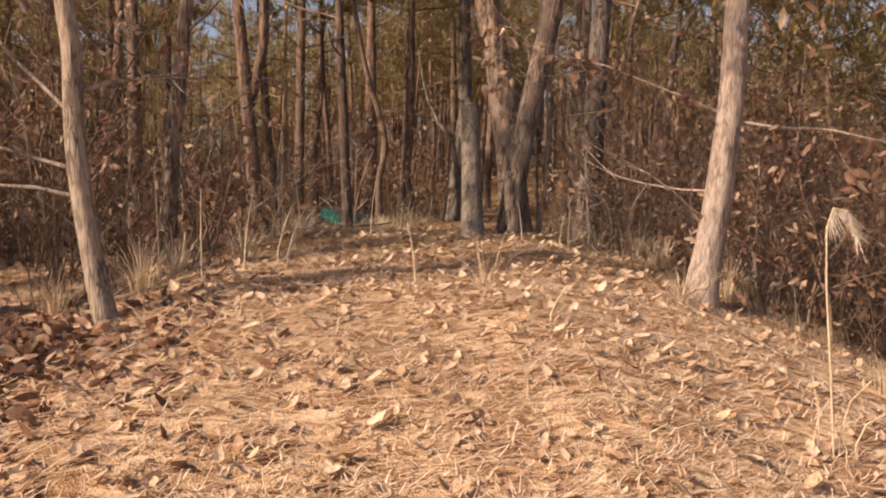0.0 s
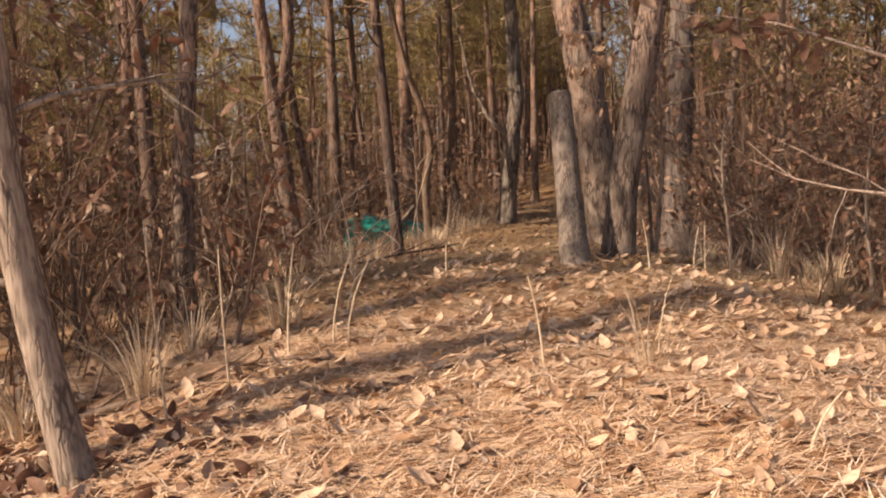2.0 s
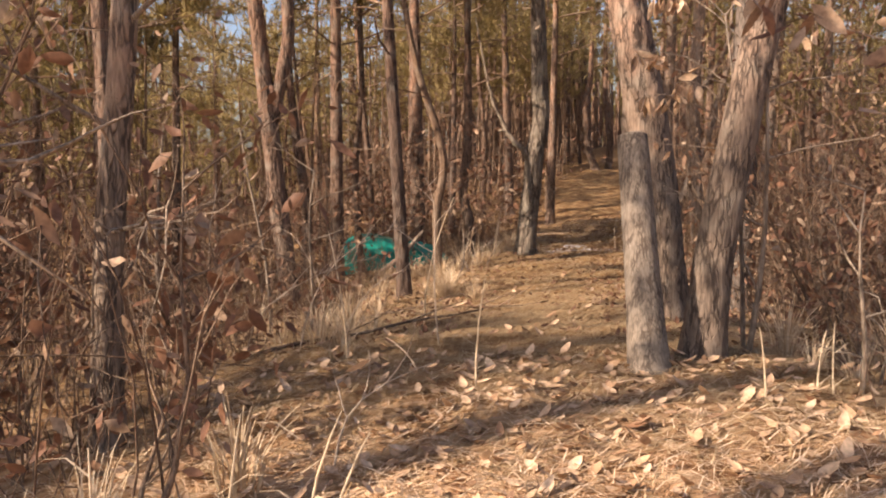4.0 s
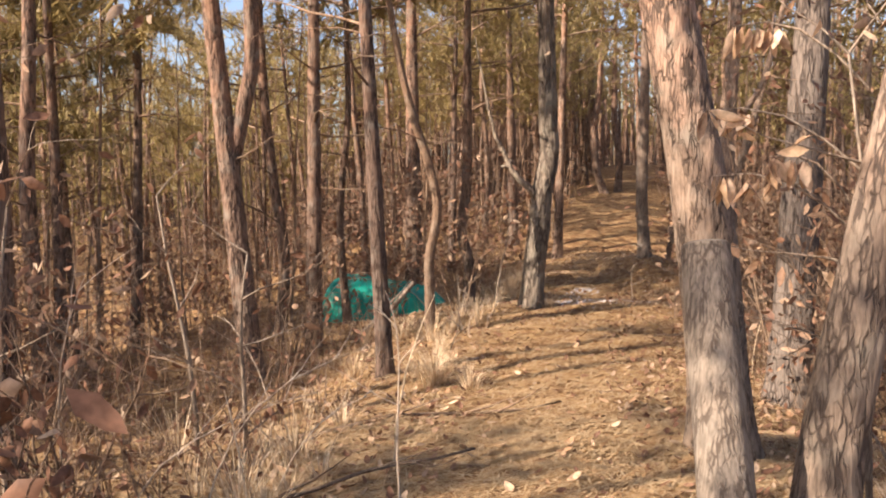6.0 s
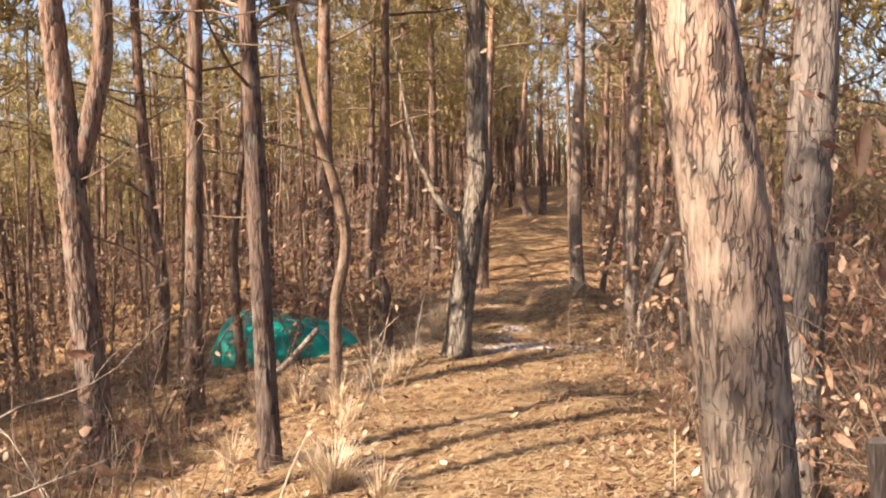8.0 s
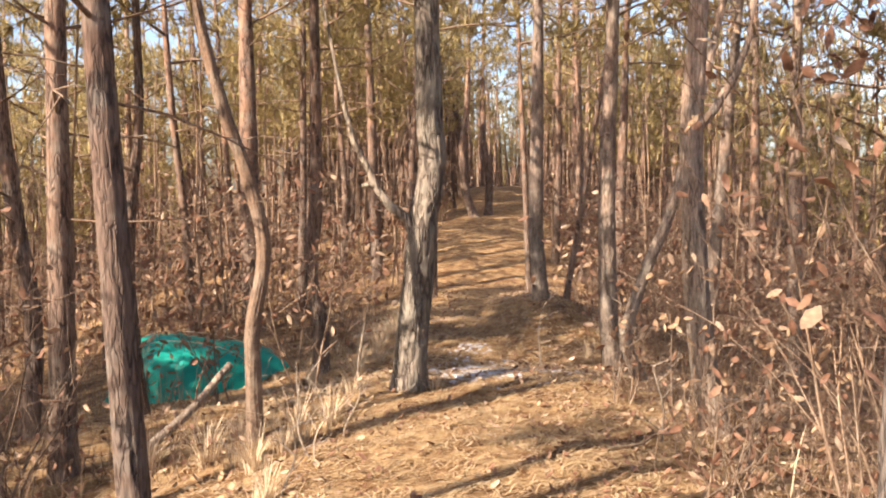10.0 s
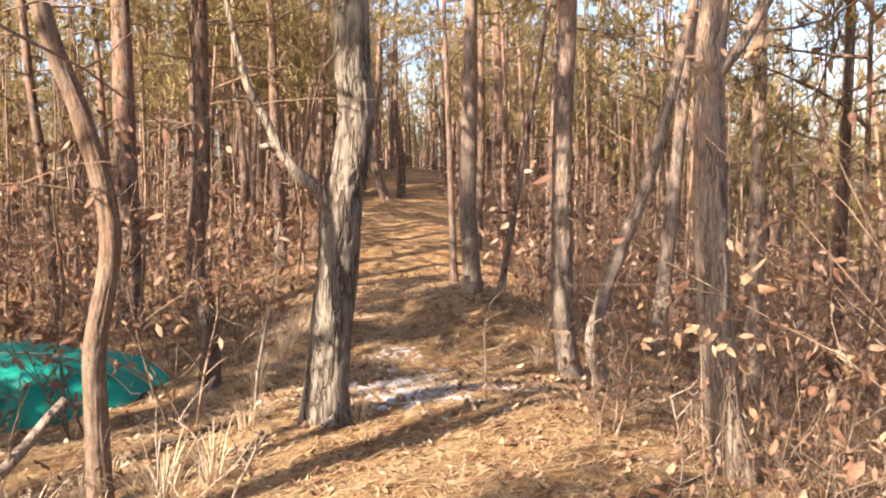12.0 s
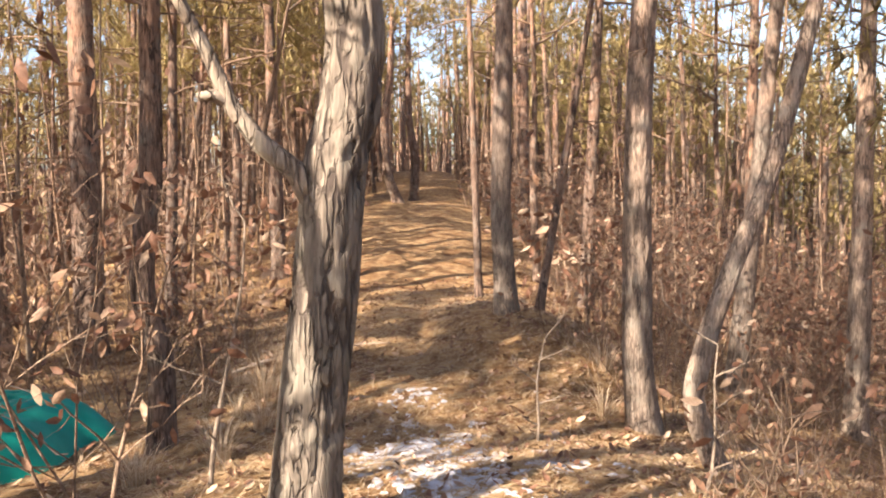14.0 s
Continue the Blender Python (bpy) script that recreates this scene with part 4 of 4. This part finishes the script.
# brown-leaved oak shrubs
shrubs = random.Random(33)
protos = []
spots = []
tries = 0
LEAFY = "young oak shrub with clinging dry brown leaves under the pines"
while len(spots) < 190 and tries < 9000:
    tries += 1
    y = shrubs.uniform(5.5, 34)
    side = shrubs.choice((-1, 1, 1))
    e = (1.9 if side > 0 else 2.3) + abs(shrubs.gauss(0, 1)) * 4.6
    x = along(XC, y) + side * e
    if side > 0 and 12.5 < y < 19 and e < 3.0 or side < 0 and 7 < y < 34 and shrubs.random() < (0.93 if e < (4.5 if y < 13 else 8) else 0.6) or side > 0 and 11.5 < y < 30 and e < 10 and shrubs.random() < (0.85 if e < 6 else 0.6) or abs(x + 2.25) < 1.5 and abs(y - 18.2) < 1.6 or x * x + (y - 4) ** 2 < 6.8:
        continue
    if free(x, y, spots, 0.62):
        spots.append((x, y))
for i, (x, y) in enumerate(spots):
    if i < 6:
        protos.append(oak_shrub(x, y, (1.5, 2.0, 1.2, 2.4, 1.0, 1.7)[i], (330, 420, 240, 460, 160, 200)[i], 200 + i, LEAFY, "brown-leaved shrubs under the pines", (5, 6, 5, 6, 4, 5)[i], 0.085))
    else:
        copy_thing(protos[i % 6], pose(x, y, height(x, y) - 0.03, 0, 0, shrubs.uniform(0, 360)) @ Matrix.Scale(shrubs.uniform(0.75, 1.25), 4))
for i, (x, y, hh, n, seed) in enumerate(((-0.78, 15.6, 1.9, 330, 301), (-2.6, 8.4, 1.5, 60, 302), (-1.62, 5.2, 1.05, 120, 303), (2.6, 5.6, 1.7, 190, 304), (3.0, 4.6, 1.9, 240, 305), (2.1, 8.9, 1.7, 36, 306), (3.9, 13.2, 2.1, 200, 307), (3.6, 15.1, 1.1, 70, 308), (3.9, 11.4, 2.2, 240, 309), (-1.6, 16.6, 1.6, 260, 310), (-2.5, 5.9, 1.4, 200, 311), (-2.1, 7.4, 1.1, 150, 312), (1.7, 12.0, 0.8, 60, 313), (2.0, 14.6, 0.7, 60, 314))):
    oak_shrub(x, y, hh, n, seed, "oak shrub with large curled tan leaves beside the path", "", 2 if seed == 303 else 4, 0.09)

# taller young oaks that screen the falling slope
TALL = ((2.05, 11.3, 2.9, 330), (2.75, 11.9, 3.3, 420), (2.5, 10.3, 2.6, 300), (3.3, 12.6, 2.6, 340), (3.6, 10.9, 3.4, 420), (4.3, 12.6, 3.0, 380), (5.9, 14.2, 3.4, 420), (3.2, 9.2, 2.6, 300), (4.9, 15.2, 1.8, 240))
for i, (x, y, hh, n) in enumerate(TALL):
    oak_shrub(x, y, hh, n, 330 + i, "tall young oak with curled brown leaves on thin stems", "tall young oaks on the slopes", 4, 0.078, tan_leaf if i % 2 else brown_leaf)

edge_shrubs = random.Random(39)
placed = []
while len(placed) < 6:
    y = edge_shrubs.uniform(5.2, 11.5)
    x = -1.1 - 0.56 * (y - 4.85) - edge_shrubs.uniform(1.0, 4.2)
    if free(x, y, placed, 0.55) and not shades(x, y, 0.5, 2.2, KNOLL):
        placed.append((x, y))
        copy_thing(protos[(1, 3, 0)[len(placed) % 3]], pose(x, y, height(x, y) - 0.03, 0, 0, edge_shrubs.uniform(0, 360)) @ Matrix.Scale(edge_shrubs.uniform(0.95, 1.35), 4))

# thickets of dry stalks
brush = random.Random(44)
protos = []
spots = []
tries = 0
while len(spots) < 190 and tries < 9000:
    tries += 1
    y = brush.uniform(4.5, 26)
    side = brush.choice((-1, 1))
    e = (1.75 if side < 0 else 1.5) + abs(brush.gauss(0, 1)) * 2.8
    x = along(XC, y) + side * e
    if side < 0 and 10 < y < 19 and x > -2.2 and brush.random() < 0.8 or abs(x + 2.25) < 1.3 and abs(y - 18.2) < 1.2 or x * x + (y - 4) ** 2 < 5.0:
        continue
    if free(x, y, spots, 0.42):
        spots.append((x, y))
for i, (x, y) in enumerate(spots):
    if i < 5:
        protos.append(dry_brush(x, y, 400 + i, "thicket of thin dry brown stalks on the slope", "dry brush on the slopes", (30, 22, 34, 18, 26)[i], (0.6, 0.8, 0.5, 1.0, 0.7)[i]))
    else:
        copy_thing(protos[i % 5], pose(x, y, height(x, y) - 0.02, 0, 0, brush.uniform(0, 360)) @ Matrix.Scale(brush.uniform(0.7, 1.2), 4))

# dry grass
tufts = random.Random(55)
grass_tuft(-0.83, 10.87, 500, 300, 0.40, "pale dry grass tuft beside the path")
grass_tuft(-0.55, 10.7, 509, 90, 0.28, "pale dry grass tuft beside the path")
grass_tuft(0.25, 4.55, 501, 26, 0.42, "bleached grass bent over the litter")
grass_tuft(0.42, 15.0, 502, 60, 0.22, "dry grass at a pine's foot")
protos = [grass_tuft(-1.7, 5.2, 503, 60, 0.34, "small tuft of dry grass on the slope", "dry grass tufts"), grass_tuft(1.3, 6.9, 504, 36, 0.26, "small tuft of dry grass on the slope", "dry grass tufts"), grass_tuft(-1.5, 7.8, 505, 80, 0.42, "small tuft of dry grass on the slope", "dry grass tufts")]
for i in range(110):
    y = tufts.uniform(3.0, 20)
    e = tufts.choice((-1, 1)) * (1.15 + abs(tufts.gauss(0, 0.9)))
    x = along(XC, y) + e
    if y < 4.6 and abs(x) < 1.9 or y > 9 and e > 0 and i % 5:
        continue
    copy_thing(protos[i % 3], pose(x, y, rough_height(x, y) - 0.01, 0, 0, tufts.uniform(0, 360)) @ Matrix.Scale(tufts.uniform(0.6, 1.15), 4))

# ---- far woods ----
far = random.Random(66)
g_trunk, g_pine, g_leaf = Geo(), Geo(), Geo()
count = 0
while count < 1250:
    a, dist = far.uniform(-0.75, 0.75), far.uniform(26, 105)
    x, y = dist * math.sin(a), 9 + dist * math.cos(a)
    if abs(x - along(XC, y)) < 2.0 and y < 64 or -52 < x - along(XC, y) < -15 and far.random() < 0.8:
        continue
    count += 1
    z, top = height(x, y), far.uniform(6, 10.5)
    k = Vector((far.gauss(0, 0.05), far.gauss(0, 0.05), 0))
    rad = far.uniform(0.05, 0.13)
    base = Vector((x, y, z - 0.2))
    g_trunk.tube([base, base + k * top * 0.5 + Vector((0, 0, top * 0.5)), base + k * top + Vector((0, 0, top))], (rad, rad * 0.8, rad * 0.3), 6, cap=False)
    low = 2.2 if x < -8 else 3.2
    for _ in range(40 if x < -8 else 30):
        h = far.uniform(low, top)
        s = 1.6 * (1.1 - h / (top * 1.15))
        p = base + k * h + Vector((far.gauss(0, s * 0.6), far.gauss(0, s * 0.6), h))
        needle_tuft(g_pine, p, Vector((0, 0, 1)), far, 0.42, 6, 0.07)
for _ in range(640):
    y = far.uniform(44, 120)
    x = along(XC, y) + far.uniform(-9, 17)
    if abs(x - along(XC, y)) < 1.8 and y < 60:
        continue
    base, top = Vector((x, y, height(x, y) - 0.2)), far.uniform(6, 11)
    k = Vector((far.gauss(0, 0.04), 0, 0))
    g_trunk.tube([base, base + k * top * 0.5 + Vector((0, 0, top * 0.5)), base + k * top + Vector((0, 0, top))], (0.13, 0.1, 0.03), 5, cap=False)
    for _ in range(16):
        h = far.uniform(3.5, top)
        needle_tuft(g_pine, base + k * h + Vector((far.gauss(0, 0.8), far.gauss(0, 0.8), h)), Vector((0, 0, 1)), far, 0.5, 6, 0.08)
for k in range(1000):
    y = far.uniform(0, 150)
    x = along(XC, y) - (far.uniform(47, 88) if k % 8 else far.uniform(18, 46))
    base, top = Vector((x, y, height(x, y) - 0.2)), far.uniform(6, 10)
    g_trunk.tube([base, base + Vector((far.gauss(0, 0.2), 0, top))], (0.14, 0.05), 5, cap=False)
    for _ in range(30):
        h = far.uniform(1.8, top * 1.1)
        s = 3.0 * (1.2 - h / (top * 1.15))
        needle_tuft(g_pine, base + Vector((far.gauss(0, s * 0.6), far.gauss(0, s * 0.6), h)), Vector((0, 0, 1)), far, 0.8, 6, 0.16)
for _ in range(22000):
    a, dist = far.uniform(-0.75, 0.75), far.uniform(13, 75)
    x, y = dist * math.sin(a), 9 + dist * math.cos(a)
    if abs(x - along(XC, y)) < 1.5 and y < 60 or x < along(XC, y) - 7 and far.random() < 0.7:
        continue
    p = Vector((x, y, height(x, y) + abs(far.gauss(0, 0.9))))
    ax = rvec(far)
    g_leaf.leaf(p, ax, ax.cross(rvec(far)).normalized(), 0.2, 0.1, 0.6)
for nm, gg, mt, lb in (("far_trunks", g_trunk, pine_bark, "distant pine trunks beyond the path"), ("far_pine_foliage", g_pine, needle_green, "distant yellow-green pine foliage on the hillsides"), ("far_undergrowth", g_leaf, brown_leaf, "distant brown undergrowth on the slopes")):
    tagged(new(nm, gg.mesh(nm, mt)), lb, "far woods", kind="stuff")
g = Geo()
for _ in range(520):
    y = far.uniform(14, 52)
    e = far.choice((-1, -1, 1)) * (1.5 + (y < 24) * 1.1 + abs(far.gauss(0, 1)) * 9)
    x = along(XC, y) + e
    if y < 20 and abs(e) < 5:
        continue
    base, top, rad = Vector((x, y, height(x, y) - 0.1)), far.uniform(2.0, 6.0), far.uniform(0.012, 0.034)
    k = Vector((far.gauss(0, 0.06), far.gauss(0, 0.06), 0))
    pts = [base + k * top * t + Vector((far.gauss(0, 0.03), far.gauss(0, 0.03), top * t)) for t in (0, 0.25, 0.5, 0.75, 1)]
    g.tube(pts, [rad * (1 - 0.7 * t / 4) for t in range(5)], 5, cap=False)
    for _ in range(5):
        p = pts[far.choice((1, 2, 3))]
        a = far.uniform(0, 6.283)
        g.strip([p + Vector((0, 0, 0.2)), p + Vector((math.cos(a) * 0.5, math.sin(a) * 0.5, 0.45)), p + Vector((math.cos(a) * 0.9, math.sin(a) * 0.9, 0.6))], 0.014)
tagged(new("thin_saplings", g.mesh("thin_saplings", twig_bark)), "dense thin bare saplings between the pines", "saplings", kind="stuff")

# ---- snow left on the path ----
g = Geo()
cells = {}
for j in range(185):
    for i in range(110):
        x, y = 0.35 + i * 0.02, 14.6 + j * 0.02
        cx = along(XC, y)
        f = 1.2 * math.exp(-((x - 0.98) / 0.5) ** 2 - ((y - 16.55) / 0.85) ** 2) + 0.9 * math.exp(-((x - 1.3) / 0.22) ** 2 - ((y - 18.1) / 0.4) ** 2) + 0.95 * math.exp(-((x - 0.95) / 0.42) ** 2 - ((y - 15.45) / 0.42) ** 2) + 0.62 * math.exp(-((x - 1.75) / 0.25) ** 2 - ((y - 15.8) / 0.3) ** 2)
        if 0.85 * f + 0.55 * noise.noise(Vector((x * 3.2, y * 3.2, 4))) + 0.75 * noise.noise(Vector((x * 12, y * 9, 2))) + 0.75 * noise.noise(Vector((x * 27, y * 20, 8))) > 0.56:
            cells[i, j] = (x, y)
index = {}
for (i, j) in cells:
    for c in ((i, j), (i + 1, j), (i + 1, j + 1), (i, j + 1)):
        if c not in index:
            index[c] = len(g.v)
            x, y = 0.35 + c[0] * 0.02, 14.6 + c[1] * 0.02
            inner = all((c[0] - a, c[1] - b) in cells for a in (0, 1) for b in (0, 1))
            g.v.append((x + 0.008 * noise.noise(Vector((x * 40, y * 40, 0))), y + 0.008 * noise.noise(Vector((y * 40, x * 40, 7))), rough_height(x, y) + (0.012 + 0.008 * noise.noise(Vector((x * 14, y * 14, 0))) if inner else -0.006)))
    g.f.append(tuple(index[c] for c in ((i, j), (i + 1, j), (i + 1, j + 1), (i, j + 1))))
tagged(new("snow", g.mesh("snow", snow_mat)), "thin patches of old snow on the path", "snow", kind="stuff")

# ---- litter: needles, then leaves ----
lit = random.Random(77)
g, g_thatch = Geo(), Geo()
for i in range(120000):
    y = lit.uniform(0.9, 9.5) if i % 2 else lit.uniform(8, 24)
    x = along(XC, y) + lit.gauss(0, 1.5 if y < 8 else 2.1)
    z = rough_height(x, y)
    a = lit.gauss(0.1, 0.9)
    ln = lit.uniform(0.06, 0.17) * (1.25 if y > 8 else 1)
    d = Vector((math.cos(a), math.sin(a), 0)) * ln
    p = Vector((x, y, z + 0.004))
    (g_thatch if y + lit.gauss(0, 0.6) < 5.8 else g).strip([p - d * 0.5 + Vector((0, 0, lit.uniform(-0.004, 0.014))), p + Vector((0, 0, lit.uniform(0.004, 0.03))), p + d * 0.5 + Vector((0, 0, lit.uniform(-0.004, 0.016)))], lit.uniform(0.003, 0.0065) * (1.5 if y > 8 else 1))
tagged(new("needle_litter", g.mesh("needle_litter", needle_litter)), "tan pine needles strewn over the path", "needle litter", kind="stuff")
tagged(new("dry_thatch", g_thatch.mesh("dry_thatch", sunlit_straw)), "bleached grass and needles matted over the knoll, lightened for sun", "dry grass", kind="stuff")

heap = random.Random(88)
g = Geo()
for i in range(2800):
    x, y = -2.05 + heap.gauss(0, 0.5), 3.25 + heap.gauss(0, 0.75)
    ax = (rvec(heap, 0.35)).normalized()
    sd = ax.cross(rvec(heap)).normalized()
    d = math.hypot(x + 2.15, y - 3.25)
    sz = heap.uniform(0.05, 0.1)
    g.leaf(Vector((x, y, rough_height(x, y) + 0.01 + heap.uniform(0, 0.12) * math.exp(-d * d * 3))), ax, sd, sz, sz * 0.5, heap.uniform(-0.4, 0.9))
tagged(new("leaf_heap", g.mesh("leaf_heap", brown_leaf)), "low heap of dark brown oak leaves at the slope's edge", "leaf litter", kind="stuff")

# brown oak leaves, shifted right where their colour also stands in for shade
duff = random.Random(91)
g = Geo()
for i in range(15000):
    y = duff.uniform(7.5, 25)
    e = duff.gauss(0.7, 2.2)
    if abs(e + 0.15) < 0.45 and duff.random() < (0.8 if y < 13 else 0.45):
        continue
    x = along(XC, y) + e
    a = duff.uniform(0, 6.283)
    ax = Vector((math.cos(a), math.sin(a), duff.uniform(-0.05, 0.4))).normalized()
    sd = Vector((-math.sin(a), math.cos(a), duff.uniform(-0.5, 0.5))).normalized()
    sz = duff.uniform(0.025, 0.075)
    g.leaf(Vector((x, y, rough_height(x, y) + duff.uniform(0.006, 0.03))), ax, sd, sz, sz * 0.5, duff.uniform(-0.4, 0.9))
tagged(new("dark_leaf_litter", g.mesh("dark_leaf_litter", brown_leaf)), "crumbled brown oak leaves along the trodden path, also darkening its shaded right", "leaf litter", kind="stuff")

LEAVES = []
for i in range(5):
    g = Geo()
    g.leaf(Vector((-0.05, 0, 0.008)), Vector((1, 0, 0.06 * i)).normalized(), Vector((0, 1, 0.1 * (i - 2))).normalized(), 0.082, 0.046, (0.3, 0.7, -0.3, 1.0, 0.5)[i])
    LEAVES.append(g.mesh("leaf", pale_leaf))
g = Geo()
leaf_spots = []
for i in range(6500):
    y = lit.uniform(0.8, 7.0) if i % 2 else lit.uniform(4, 20)
    e = lit.gauss(0, 1.5)
    if y > 7 and abs(e) < 0.9 and lit.random() < 0.88:
        continue
    leaf_spots.append((along(XC, y) + e, y))
near = [s for s in leaf_spots if 1.2 < s[1] < 5.2 and abs(s[0]) < 1.6][:290]
chosen = set(near)
for x, y in leaf_spots:
    if (x, y) in chosen:
        continue
    a = lit.uniform(0, 6.283)
    ax = Vector((math.cos(a), math.sin(a), lit.uniform(-0.05, 0.3))).normalized()
    sd = Vector((-math.sin(a), math.cos(a), lit.uniform(-0.35, 0.35))).normalized()
    s = lit.uniform(0.035, 0.092)
    g.leaf(Vector((x, y, rough_height(x, y) + lit.uniform(0.008, 0.025))), ax, sd, s, s * 0.52, lit.uniform(-0.3, 0.9))
litter = tagged(new("leaf_litter", g.mesh("leaf_litter", pale_leaf)), "curled pale oak leaves scattered on pine needles", "leaf litter", kind="stuff")
for i, (x, y) in enumerate(near):
    ob = new("leaf", LEAVES[i % 5])
    ob.parent = litter
    ob.matrix_basis = pose(x, y, rough_height(x, y) + 0.012, lit.uniform(-16, 16), lit.uniform(-14, 8), lit.uniform(0, 360)) @ Matrix.Scale(lit.uniform(0.45, 0.95), 4)
